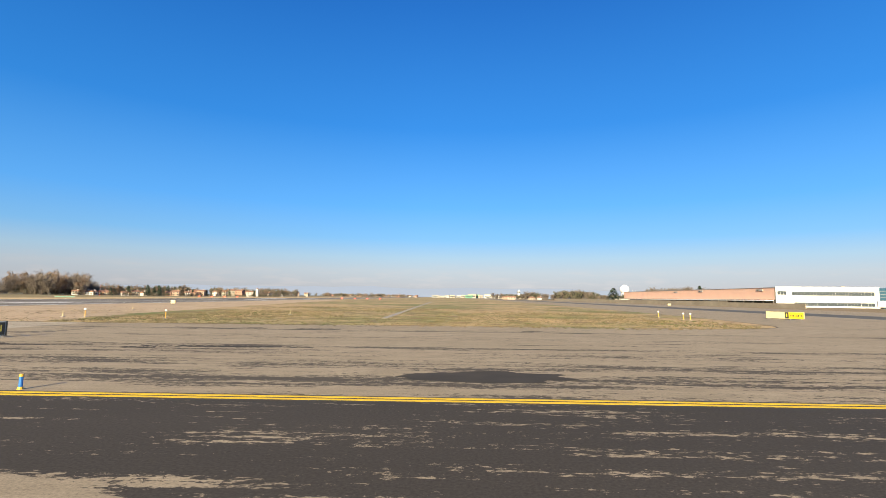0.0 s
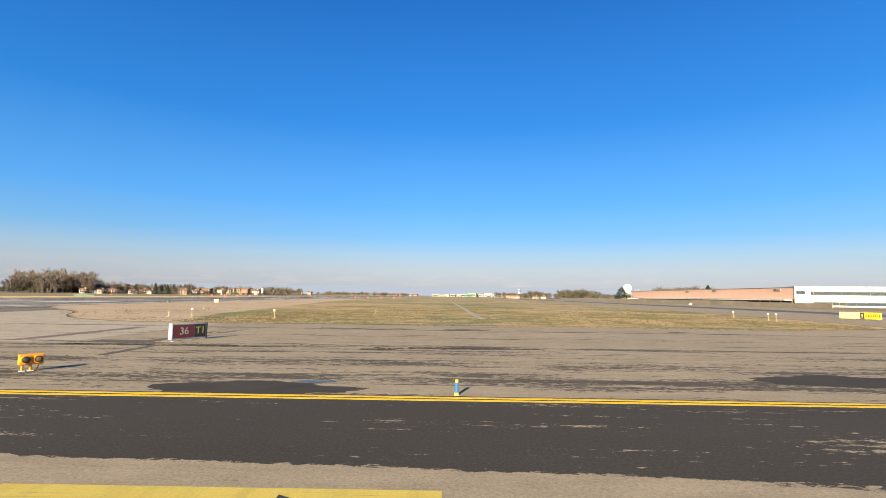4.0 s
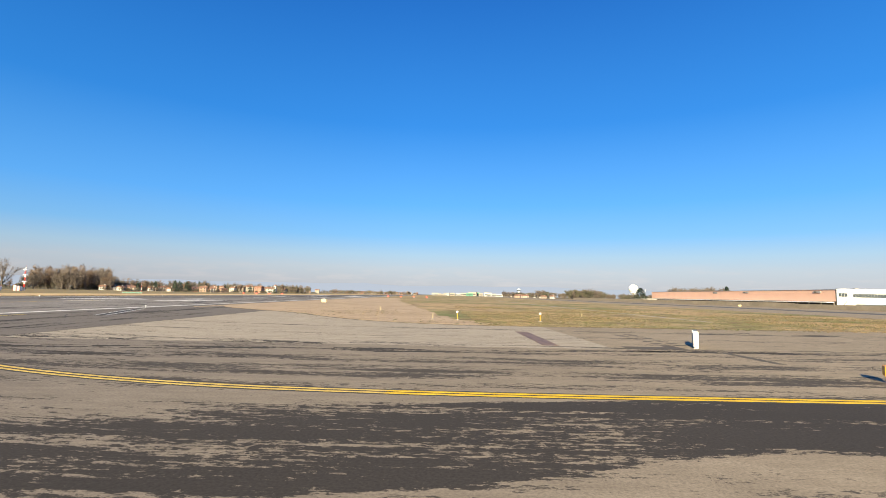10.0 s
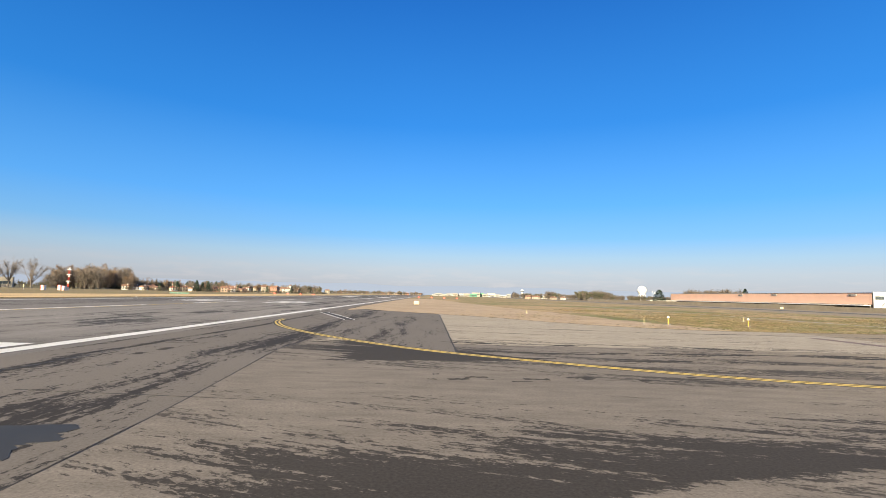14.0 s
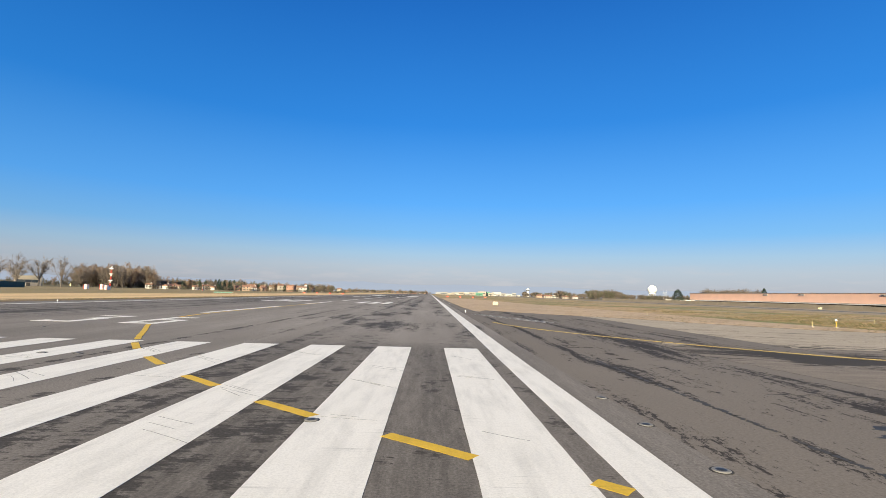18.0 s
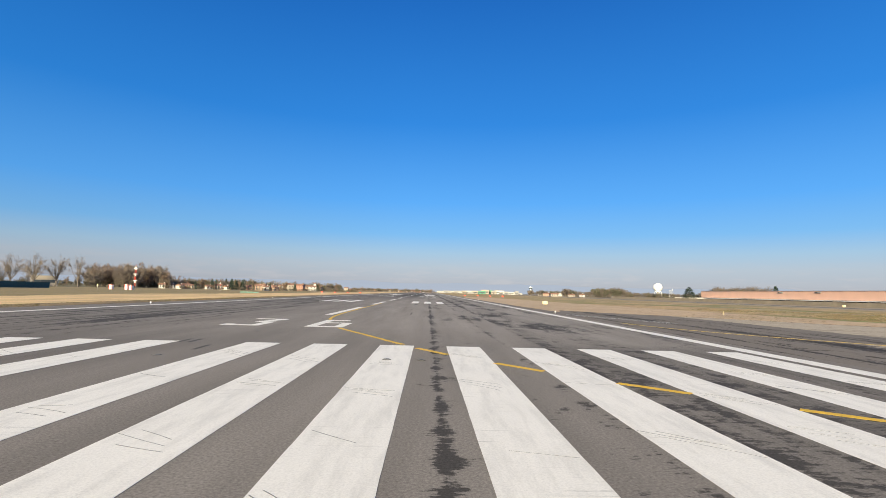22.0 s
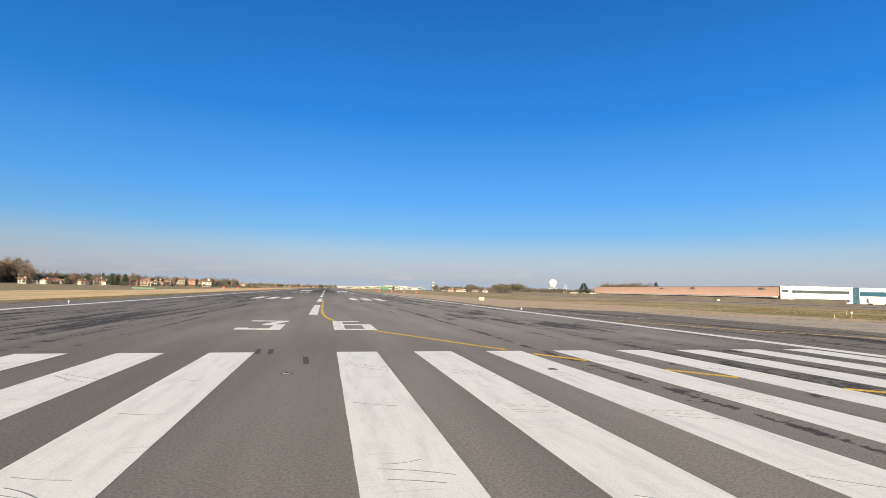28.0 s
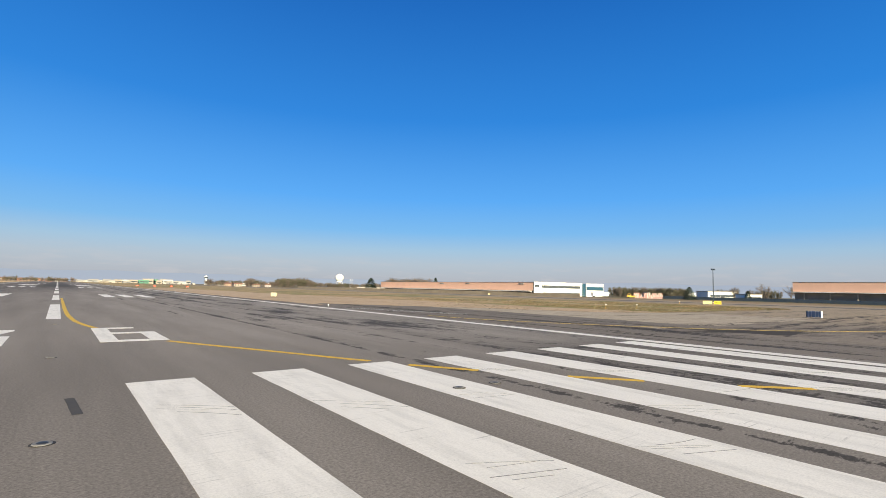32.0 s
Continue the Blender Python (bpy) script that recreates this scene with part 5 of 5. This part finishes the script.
# ---------------------------------------------------------------- trees, houses, distance
def bare_tree_mesh(seed, h, width, blades, thin, low):
    """Trunk with limbs fanning upwards, and a crown of many fine twig blades with gaps."""
    r = random.Random(seed)
    tv, tf, cv, cf = [], [], [], []

    def limb(a, b, r0, r1):
        d = (b - a).normalized()
        u = d.orthogonal().normalized()
        w = d.cross(u)
        k = len(tv)
        for p, rad in ((a, r0), (b, r1)):
            for q in range(5):
                an = 2 * math.pi * q / 5
                tv.append(p + (u * math.cos(an) + w * math.sin(an)) * rad)
        for q in range(5):
            tf.append((k + q, k + (q + 1) % 5, k + 5 + (q + 1) % 5, k + 5 + q))

    fork = Vector((r.uniform(-0.02, 0.02) * h, 0, h * low))
    limb(Vector((0, 0, 0)), fork, h * 0.022, h * 0.016)
    spines = []
    for q in range(11):
        a = 2 * math.pi * (q * 0.381966 * 2.0) + r.uniform(-0.3, 0.3)
        out = width * 0.5 * r.uniform(0.25, 0.95)
        top = h * (r.uniform(0.82, 1.0) - 0.35 * (out / (width * 0.5)) ** 2.2)
        mid = fork + Vector((math.cos(a) * out * 0.55, math.sin(a) * out * 0.55, (top - h * low) * 0.45))
        end = Vector((math.cos(a) * out, math.sin(a) * out, top))
        limb(fork, mid, h * 0.011, h * 0.006)
        limb(mid, end, h * 0.006, h * 0.0015)
        spines.append((fork, mid, end))
        for _ in range(5):
            s0 = mid.lerp(end, r.random() * 0.7) if r.random() < 0.7 else fork.lerp(mid, r.uniform(0.4, 1))
            e = s0 + Vector((math.cos(a) + r.uniform(-1, 1), math.sin(a) + r.uniform(-1, 1), r.uniform(0.6, 1.8))).normalized() * h * r.uniform(0.1, 0.2)
            limb(s0, e, h * 0.004, h * 0.001)
            spines.append((s0, s0.lerp(e, 0.5), e))
    for _ in range(blades):
        f, m_, e = r.choice(spines)
        t = r.random()
        o = m_.lerp(e, t) if r.random() < 0.62 else f.lerp(m_, r.uniform(0.05, 1))
        o = o + Vector((r.gauss(0, 1), r.gauss(0, 1), r.gauss(0, 0.7))) * h * 0.022
        d = Vector((o.x * 0.12 + r.uniform(-1, 1), o.y * 0.12 + r.uniform(-1, 1), r.uniform(-0.1, 1.6))).normalized()
        tip = o + d * h * r.uniform(0.04, 0.11)
        sd = d.orthogonal().normalized() * h * thin
        sd.rotate(Matrix.Rotation(r.uniform(0, 6.28), 3, d))
        k = len(cv)
        cv.extend((o - sd, o + sd, tip + sd * 0.3, tip - sd * 0.3))
        cf.append((k, k + 1, k + 2, k + 3))
    return (tv, tf), (cv, cf)


def tree(seed, x, y, h, width, blades=700, thin=0.003, low=0.14, mat=None, label="bare winter tree with fine brown twigs"):
    t = thing("tree", label, "tree", (x, y, -0.05), seed * 37, group="trees beyond the airfield")
    trunk, crown = bare_tree_mesh(seed, h, width, blades, thin, low)
    part("trunk", trunk, M_BARK, t)
    part("crown", crown, mat or M_TWIGS, t)
    return t


def conifer_mesh(seed, h, w):
    r = random.Random(seed)
    cv, cf = [], []
    for _ in range(1700):
        z = h * (0.06 + 0.94 * r.random() ** 1.25)
        rad = w * 0.5 * (1 - z / h) ** 0.62 * r.uniform(0.45, 1.08) + 0.1
        a = r.uniform(0, 2 * math.pi)
        p = Vector((rad * math.cos(a), rad * math.sin(a), z))
        out = Vector((math.cos(a), math.sin(a), r.uniform(-0.5, 0.25))).normalized()
        sd = Vector((-math.sin(a), math.cos(a), r.uniform(-0.3, 0.3))) * h * 0.035
        e = p + out * h * r.uniform(0.05, 0.10)
        k = len(cv)
        cv.extend((p - sd, p + sd, e + sd * 0.4, e - sd * 0.4))
        cf.append((k, k + 1, k + 2, k + 3))
    return cv, cf


def conifer(seed, x, y, h, w):
    t = thing("conifer", "dark green conifer tree with drooping branches", "tree", (x, y, -0.05), group="conifers")
    part("trunk", tubes((Vector((0, 0, 0)), Vector((0, 0, h * 0.95)), h * 0.02, 0.03, 7)), M_BARK, t)
    part("crown", conifer_mesh(seed, h, w), M_CONIFER, t)
    return t


def aim(x0, y0, bearing, dist):
    a = radians(bearing)
    return x0 + dist * math.sin(a), y0 + dist * math.cos(a)


# woods on the west side: bare trees left of and behind the mast
def west(bearing, dist):
    """A place seen from the threshold, by bearing and distance."""
    return aim(9.0, -27.5, 1.0 + 0.995 * bearing, dist)


BARE, DENSE, RUST = "tall bare winter tree with spreading limbs", "dense brown winter tree at the airfield edge", "rust-brown winter tree with old leaves"
protos = [tree(1, *west(-39.0, 470), 26, 19, 1500, 0.0019, 0.16, None, BARE), tree(2, *west(-37.5, 475), 25.5, 17, 1500, 0.0019, 0.2, None, BARE),
          tree(3, *west(-35.8, 470), 25, 20, 1500, 0.0019, 0.15, None, BARE), tree(4, *west(-34.4, 565), 21, 14, 1700, 0.0042, 0.03, None, DENSE),
          tree(5, *west(-33.4, 575), 22, 12, 1700, 0.0042, 0.04, M_TWIGS_RUST, RUST), tree(6, *west(-32.2, 570), 20, 14, 1700, 0.0042, 0.03, None, DENSE)]
rnd = random.Random(21)


def wood(name, label, rows):
    """Far trees nobody could count, joined into one mesh from the tree forms."""
    verts, faces, mats, slots = [], [], [], []
    base = 0
    for proto, x, y, s in rows:
        a = rnd.uniform(0, 6.28)
        ca, sa = math.cos(a) * s, math.sin(a) * s
        for child in proto.children:
            me = child.data
            co = np.empty(len(me.vertices) * 3)
            me.vertices.foreach_get("co", co)
            co = co.reshape(-1, 3)
            verts.append(np.stack([x + ca * co[:, 0] - sa * co[:, 1], y + sa * co[:, 0] + ca * co[:, 1], co[:, 2] * s - 0.05], 1))
            if me.materials[0] not in mats:
                mats.append(me.materials[0])
            q = mats.index(me.materials[0])
            for p in me.polygons:
                faces.append([base + i for i in p.vertices])
                slots.append(q)
            base += len(co)
    me = bpy.data.meshes.new(name)
    me.from_pydata(np.concatenate(verts).tolist(), [], faces)
    for m in mats:
        me.materials.append(m)
    me.polygons.foreach_set("material_index", slots)
    me.update()
    return tagged(new(name, me), label, "trees", kind="stuff")


def plant(proto, x, y, sx, sz=None):
    c = copy_thing(proto, pose(x, y, -0.05, 0, 0, rnd.uniform(0, 360)))
    c.scale = (sx, sx, sz or sx)
    return c


for i in range(72):
    b = -35.0 + 6.6 * i / 71 + rnd.uniform(-0.1, 0.1)
    s = rnd.uniform(0.80, 1.22) * (0.95 if b < -33.5 else 1.0) * (0.7 if b > -28.9 else 1.0)
    plant(protos[3 + i % 3], *west(b, rnd.uniform(545, 640)), s)
for b, d, s in ((-46.6, 490, 0.95), (-48.5, 480, 1.05), (-40.6, 480, 0.98), (-42.2, 500, 0.92), (-44.0, 480, 1.0), (-51, 560, 1.0), (-54, 580, 0.9), (-45.4, 640, 0.8), (-57, 560, 0.9),
                (-43.2, 600, 0.85), (-41.2, 610, 0.8), (-39.5, 600, 0.82), (-47.5, 620, 0.85), (-49.8, 600, 0.9), (-52.6, 600, 0.9)):
    plant(protos[rnd.randrange(3)], *west(b, d), s)
for i in range(14):
    plant(protos[3 + i % 3], *west(-35.5 - 18 * i / 13 + rnd.uniform(-0.4, 0.4), rnd.uniform(600, 660)), rnd.uniform(0.35, 0.6))
shrub = tree(9, *west(-27.0, 640), 9.5, 8.5, 1100, 0.009, 0.05, M_OLIVE, "olive-brown bushy tree near the village")
wood("undergrowth", "low brown undergrowth below the bare trees",
     [(shrub, *west(-52 + 24 * i / 149 + rnd.uniform(-0.2, 0.2), rnd.uniform(535, 650)), rnd.uniform(0.4, 0.85)) for i in range(150)])
rows = []
for i in range(330):
    b = -29.6 + 29.2 * (i / 329) + rnd.uniform(-0.3, 0.3)
    d = rnd.uniform(575, 720) if b < -20 else (rnd.uniform(715, 900) if b < -11 else rnd.uniform(900, 1500))
    p = (shrub, protos[3], shrub, protos[4], shrub, protos[5])[i % 6]
    h = rnd.uniform(7.0, 14.0) if b < -20 else (rnd.uniform(8.0, 14.0) if b < -11 else rnd.uniform(6, 10))
    rows.append((p, *west(b, d), h * (1.15 if i % 7 == 0 and b < -12 else 1.0) / (9.5 if p is shrub else 19.5)))
for i in range(150):
    rows.append((shrub, *west(-30 + 21 * i / 149, rnd.uniform(548, 575)), rnd.uniform(0.22, 0.4)))
for i in range(60):
    p = (shrub, protos[5], shrub, protos[4])[i % 4]
    rows.append((p, *west(rnd.uniform(-29, -17), rnd.uniform(526, 542)), rnd.uniform(2.0, 4.2) / (9.5 if p is shrub else 19.5)))
wood("far_woods", "mixed brown and olive winter trees around the village", rows)
con = conifer(1, 296, 500, 14.6, 15.5)
for b, d, s in ((-23.0, 640, 0.85), (-22.5, 650, 0.7), (-22.1, 640, 0.84), (-21.7, 655, 0.78), (-21.2, 655, 0.86), (-20.7, 660, 0.7), (-25.6, 650, 0.7), (-24.8, 660, 0.62), (-18.9, 690, 0.6), (-24.0, 650, 0.75), (-26.3, 640, 0.6), (-24.3, 545, 0.7), (-22.4, 540, 0.78), (-21.9, 548, 0.66), (-21.3, 542, 0.74), (-25.9, 545, 0.55), (-18.5, 570, 0.55), (-15.9, 640, 0.6), (-13.4, 650, 0.55)):
    c = plant(con, *west(b, d), 0.5 * s, s)
for x, y, s, w in ((306, 127, 0.56, 0.5), (398, 128, 0.5, 0.36), (374.7, 475.4, 1.2, 0.62)):
    plant(con, x, y, w, s)
# trees behind and beside the eastern halls
E0 = (0.3, -16.7)
east = [tree(14, *aim(*E0, 34.0, 700), 19.5, 15, 1700, 0.0042, 0.03, M_TWIGS_DARK, "grey-brown winter tree behind the hangars"),
        tree(15, *aim(*E0, 58.0, 470), 20, 16, 1900, 0.0062, 0.03, M_SCRUB, "dull green bushy tree behind the yard"),
        tree(16, *aim(*E0, 35.0, 700), 20, 13, 1700, 0.0042, 0.03, M_TWIGS_DARK, "grey-brown winter tree behind the hangars")]
east[1].scale = (0.52, 0.52, 0.52)
for i in range(46):
    b = 31.6 + 4.9 * i / 45
    plant(east[i % 2 * 2], *aim(*E0, b, rnd.uniform(660, 740)), rnd.uniform(0.82, 1.0))
for b, s in ((40.2, 0.9), (40.8, 0.95), (41.2, 0.85), (45.2, 0.95), (45.8, 0.98), (46.9, 1.0), (47.4, 1.0), (38.6, 0.75)):
    plant(east[rnd.randrange(2) * 2], *aim(*E0, b, 640), s * 0.84)
for i in range(46):
    plant(east[(1, 1, 0)[i % 3]], *aim(*E0, 57.2 + 7.3 * i / 45, rnd.uniform(425, 500)), rnd.uniform(0.42, 0.58))
for i in range(18):
    plant(east[i % 3], *aim(*E0, rnd.uniform(66.5, 73), rnd.uniform(480, 560)), rnd.uniform(0.42, 0.6))
for b, s in ((71.2, 0.6), (71.6, 0.52), (73.5, 0.6), (73.9, 0.55)):
    plant(protos[rnd.randrange(3)], *aim(*E0, b, 500), s)
rows = []
for i in range(270):
    b = rnd.uniform(12.2, 31.0)
    s = rnd.uniform(0.55, 0.85) + (0.45 if 19.5 < b < 23 else 0.0) + (0.25 if 16.5 < b < 17.5 else 0)
    rows.append(((east[1], east[0], east[2], east[0])[i % 4], *aim(*E0, b, rnd.uniform(900, 1150)), s * 0.82))
wood("far_woods", "hazy brown winter trees beyond the parallel taxiway", rows)


def house(seed, x, y, turn, w, d, h, wall):
    """A two-storey house with a tiled gable roof, windows and chimney."""
    t = thing("house", "rendered village house with a clay tile roof", "house", (x, y, 0), turn, group="village houses")
    part("wall", boxes((-w / 2, -d / 2, 0, w / 2, d / 2, h)), wall, t)
    rh = d * 0.26
    v = [(-w / 2 - 0.5, -d / 2 - 0.5, h), (w / 2 + 0.5, -d / 2 - 0.5, h), (w / 2 + 0.5, d / 2 + 0.5, h), (-w / 2 - 0.5, d / 2 + 0.5, h),
         (-w / 2 - 0.5, 0, h + rh), (w / 2 + 0.5, 0, h + rh)]
    roof = part("roof", (v, [(0, 1, 5, 4), (2, 3, 4, 5), (0, 4, 3), (1, 2, 5), (0, 3, 2, 1)]), M_TILE, t, "clay tile gable roof")
    part("chimney", boxes((w * 0.2, -0.4, h + rh * 0.5, w * 0.2 + 0.8, 0.4, h + rh + 0.9)), wall, roof)
    n = max(2, int(w / 3.2))
    for lv in range(2):
        for i in range(n):
            xx = -w / 2 + (i + 0.5) * w / n
            part("window", boxes((xx - 0.5, -d / 2 - 0.04, 0.9 + lv * h / 2, xx + 0.5, -d / 2 + 0.03, 2.3 + lv * h / 2)), M_GLASS, t)
    return t


rnd = random.Random(31)
for b, d, w, dp, h, k in ((-27.6, 640, 12, 9, 6, 1), (-28.3, 600, 14, 8, 5, 3), (-25.2, 690, 13, 9, 6, 2), (-20.3, 700, 15, 10, 6.5, 2), (-19.4, 690, 18, 10, 6.5, 1),
                          (-18.3, 720, 12, 9, 6, 3), (-17.4, 720, 11, 9, 6.5, 0), (-16.4, 690, 13, 10, 8, 0), (-15.3, 680, 17, 10, 7.5, 2), (-14.8, 700, 12, 9, 6.5, 1),
                          (-14.0, 660, 15, 9, 6, 3), (-13.2, 760, 9, 8, 5.5, 0), (-12.0, 800, 12, 9, 6.5, 3), (-11.2, 880, 13, 9, 6, 1), (-10.3, 900, 12, 9, 6, 0)):
    house(0, *west(b, d), -b + rnd.uniform(-35, 35), w * 0.58, dp * 0.75, h * 0.95, M_PLASTER[k])
for i in range(24):
    b = -10 + 9.3 * i / 23 + rnd.uniform(-0.2, 0.2)
    house(i, *west(b, rnd.uniform(1300, 2000)), -b + rnd.uniform(-30, 30), rnd.uniform(7, 14), rnd.uniform(7, 10), rnd.uniform(3.5, 6.5), M_PLASTER[rnd.randrange(4)])
for b, d, w in ((14.3, 900, 14), (15.6, 880, 18), (17.2, 880, 12), (18.6, 860, 10)):
    house(1, *aim(0.3, -16.7, b + rnd.uniform(-0.3, 0.3), d + rnd.uniform(-40, 40)), -b + rnd.uniform(-40, 40), w * rnd.uniform(0.5, 0.75), 8, rnd.uniform(2.6, 4.0), M_PLASTER[(0, 3, 3, 1)[int(b * 10) % 4]])
for b, d, w, h, k in ((-28.9, 545, 10, 4.2, 3), (-28.1, 550, 13, 4.6, 3), (-27.3, 540, 8, 3.8, 3), (-26.8, 560, 9, 6.5, 2), (-26.1, 550, 10, 4.5, 0), (-24.6, 545, 8, 4.4, 3),
                      (-23.7, 550, 9, 5.0, 0), (-22.9, 548, 8, 3.4, 3), (-20.6, 552, 11, 5.4, 2), (-19.7, 545, 12, 5.8, 1), (-18.9, 560, 9, 5.0, 3), (-18.0, 565, 11, 5.6, 1)):
    house(2, *west(b, d), -b + rnd.uniform(-45, 45), w * rnd.uniform(0.45, 0.8), 6.5, h * rnd.uniform(0.5, 0.85), M_PLASTER[k])
golden = tree(12, *west(-25.3, 552), 12.5, 8, 1600, 0.008, 0.08, M_TWIGS_RUST, "golden-brown autumn tree beside the village")
plant(golden, *west(-21.6, 556), 0.8)
plant(golden, *west(-16.9, 640), 0.95)
church = thing("bell_tower", "slim pale village bell tower", "tower", (*west(-13.75, 700), 0))
part("shaft", boxes((-1.5, -1.5, 0, 1.5, 1.5, 10)), M_PLASTER[3], church)
part("roof", tubes((Vector((0, 0, 10)), Vector((0, 0, 12)), 2.1, 0.05, 4)), M_TILE, church)

(wx, wy), (ex, ey) = west(-52, 270), west(-37.6, 345)
shelter = thing("fence_west", "dark green screen fence in front of the trees", "fence", (wx, wy, 0), math.degrees(math.atan2(ey - wy, ex - wx)), kind="structure")
for k in range(int(math.hypot(ex - wx, ey - wy) / 5.0)):
    part("fence_panel", boxes((k * 5.0, -0.15, 0, k * 5.0 + 4.9, 0.15, 3.2), bevel=0.03), M_SCREEN, shelter)
villa = low_hall("villa", *west(-39.3, 500), 36, 17, 9, 8.0, M_PLASTER[0], "cream apartment house among the bare trees")

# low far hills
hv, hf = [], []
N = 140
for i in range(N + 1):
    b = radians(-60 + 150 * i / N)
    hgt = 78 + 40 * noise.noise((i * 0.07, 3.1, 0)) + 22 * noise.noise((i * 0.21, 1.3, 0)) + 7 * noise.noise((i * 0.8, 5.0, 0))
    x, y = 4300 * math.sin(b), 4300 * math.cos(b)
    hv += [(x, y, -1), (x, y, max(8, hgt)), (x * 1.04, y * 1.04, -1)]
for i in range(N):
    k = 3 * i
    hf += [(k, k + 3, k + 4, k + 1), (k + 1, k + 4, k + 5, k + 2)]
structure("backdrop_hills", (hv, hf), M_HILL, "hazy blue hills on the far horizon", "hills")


# ---------------------------------------------------------------- grass tufts, tyre scars, fine ground detail
def tufts(name, label, count, area, seed, keep, z):
    """Many small grass tufts over an area, joined into one."""
    r = np.random.default_rng(seed)
    x0, x1, y0, y1 = area
    verts, faces = [], []
    n = 0
    while n < count:
        x, y = r.uniform(x0, x1), r.uniform(y0, y1)
        if not keep(x, y):
            continue
        n += 1
        for _ in range(3):
            a, h, w = r.uniform(0, math.pi), r.uniform(0.02, 0.075), r.uniform(0.03, 0.11)
            ox, oy = x + r.uniform(-0.12, 0.12), y + r.uniform(-0.12, 0.12)
            dx, dy = math.cos(a) * w, math.sin(a) * w
            k = len(verts)
            verts += [(ox - dx, oy - dy, z - 0.01), (ox + dx, oy + dy, z - 0.01), (ox + r.uniform(-0.08, 0.08), oy + r.uniform(-0.08, 0.08), z + h)]
            faces.append((k, k + 1, k + 2))
    ob = part(name, (verts, faces), M_TUFT, None)
    return tagged(ob, label, "grass", kind="stuff")


def on_island(x, y):
    edge = 25.0 if x > 80 else 25.0 + (80 - x) * 0.42 + max(0, 62 - x) * 0.9
    edge += max(0, x - 142) * 0.35 + max(0, x - 154) * 1.2
    thin = min(1.0, max(0.0, (y - 26) / 60))
    soft = 0.5 * noise.noise((x * 1.7, y * 1.7, 4))
    return y > edge and noise.noise((x * 0.05, y * 0.05, 0)) * 0.5 + soft * 1.6 > -0.15 + 0.35 * thin + (0.4 if x < 80 else 0)


tufts("grass_tufts", "short dry and green winter grass tufts on the island", 22000, (50, 158, 24.3, 110), 5, on_island, 0.014)
tufts("grass_tufts", "brown grass tufts along the runway edge", 4000, (-43, -37.0, -10, 160), 6, lambda x, y: noise.noise((x * 0.06, y * 0.03, 2)) > -0.1, 0.03)

for x, y, n in ((-1.67, 0.36, 0.86), (-1.13, 0.30, 0.92), (0.51, -2.5, 1.0)):
    part("sealed_slot", ribbon([(x + 0.06, y - n), (x - 0.06, y + n)], 0.21, 0.006, 0.006, 3, 0.4), M_SLOT, runway)
part("ditch", ribbon(curve_points([(112.6, 42), (112.4, 70), (112, 130), (111.4, 260)]), 0.8, 0.045, 0.06, 4, 1.0, 0.04), M_CONCRETE, grass_island, "pale concrete drain line in the grass")

# ---------------------------------------------------------------- small airfield equipment on the western verge
def slim_mast(x, y, h):
    t = thing("slim_mast", "thin red and white marker mast on the verge", "mast", (x, y, 0))
    n = 5
    for k in range(n):
        part("band", tubes((Vector((0, 0, k * h / n)), Vector((0, 0, (k + 1) * h / n)), 0.16 - 0.02 * k, 0.14 - 0.02 * k, 8)), M_RED if k % 2 == 0 else M_WHITE, t)
    part("footing", boxes((-0.6, -0.6, -0.05, 0.6, 0.6, 0.25), bevel=0.04), M_CONCRETE, t)
    part("cross_arm", tubes((Vector((-0.7, 0, h * 0.62)), Vector((0.7, 0, h * 0.62)), 0.05, 0.05, 6)), M_STEEL, t)
    return t


def disc_marker(x, y):
    t = thing("disc_marker", "pale yellow round disc marker on a thin pole", "marker", (x, y, 0), -32)
    part("pole", tubes((Vector((0, 0, 0)), Vector((0, 0, 2.0)), 0.06, 0.05, 8)), M_STEEL, t)
    part("disc", tubes((Vector((0, -0.12, 2.2)), Vector((0, -0.06, 2.2)), 0.62, 0.62, 20)), M_CREAM, t)
    part("rim", tubes((Vector((0, -0.055, 2.2)), Vector((0, -0.02, 2.2)), 0.68, 0.68, 20)), M_STEEL, t)
    return t


M_MESH = plain("dull_green_mesh", (0.13, 0.24, 0.19), 0.7)


def green_fence(x, y, turn):
    t = thing("low_fence", "low green mesh fence round a ground installation", "fence", (x, y, 0), turn)
    for k in range(5):
        part("mesh_panel", boxes((k * 1.8, -0.03, 0.1, k * 1.8 + 1.74, 0.03, 0.75)), M_MESH, t)
        part("post", tubes((Vector((k * 1.8 - 0.03, 0, 0)), Vector((k * 1.8 - 0.03, 0, 0.85)), 0.04, 0.05, 6)), M_STEEL, t)
    part("post", tubes((Vector((8.97, 0, 0)), Vector((8.97, 0, 0.85)), 0.04, 0.05, 6)), M_STEEL, t)
    return t


slim_mast(-145.4, 349, 8.0)
disc_marker(-155, 225.5)
green_fence(-87, 234, 19)
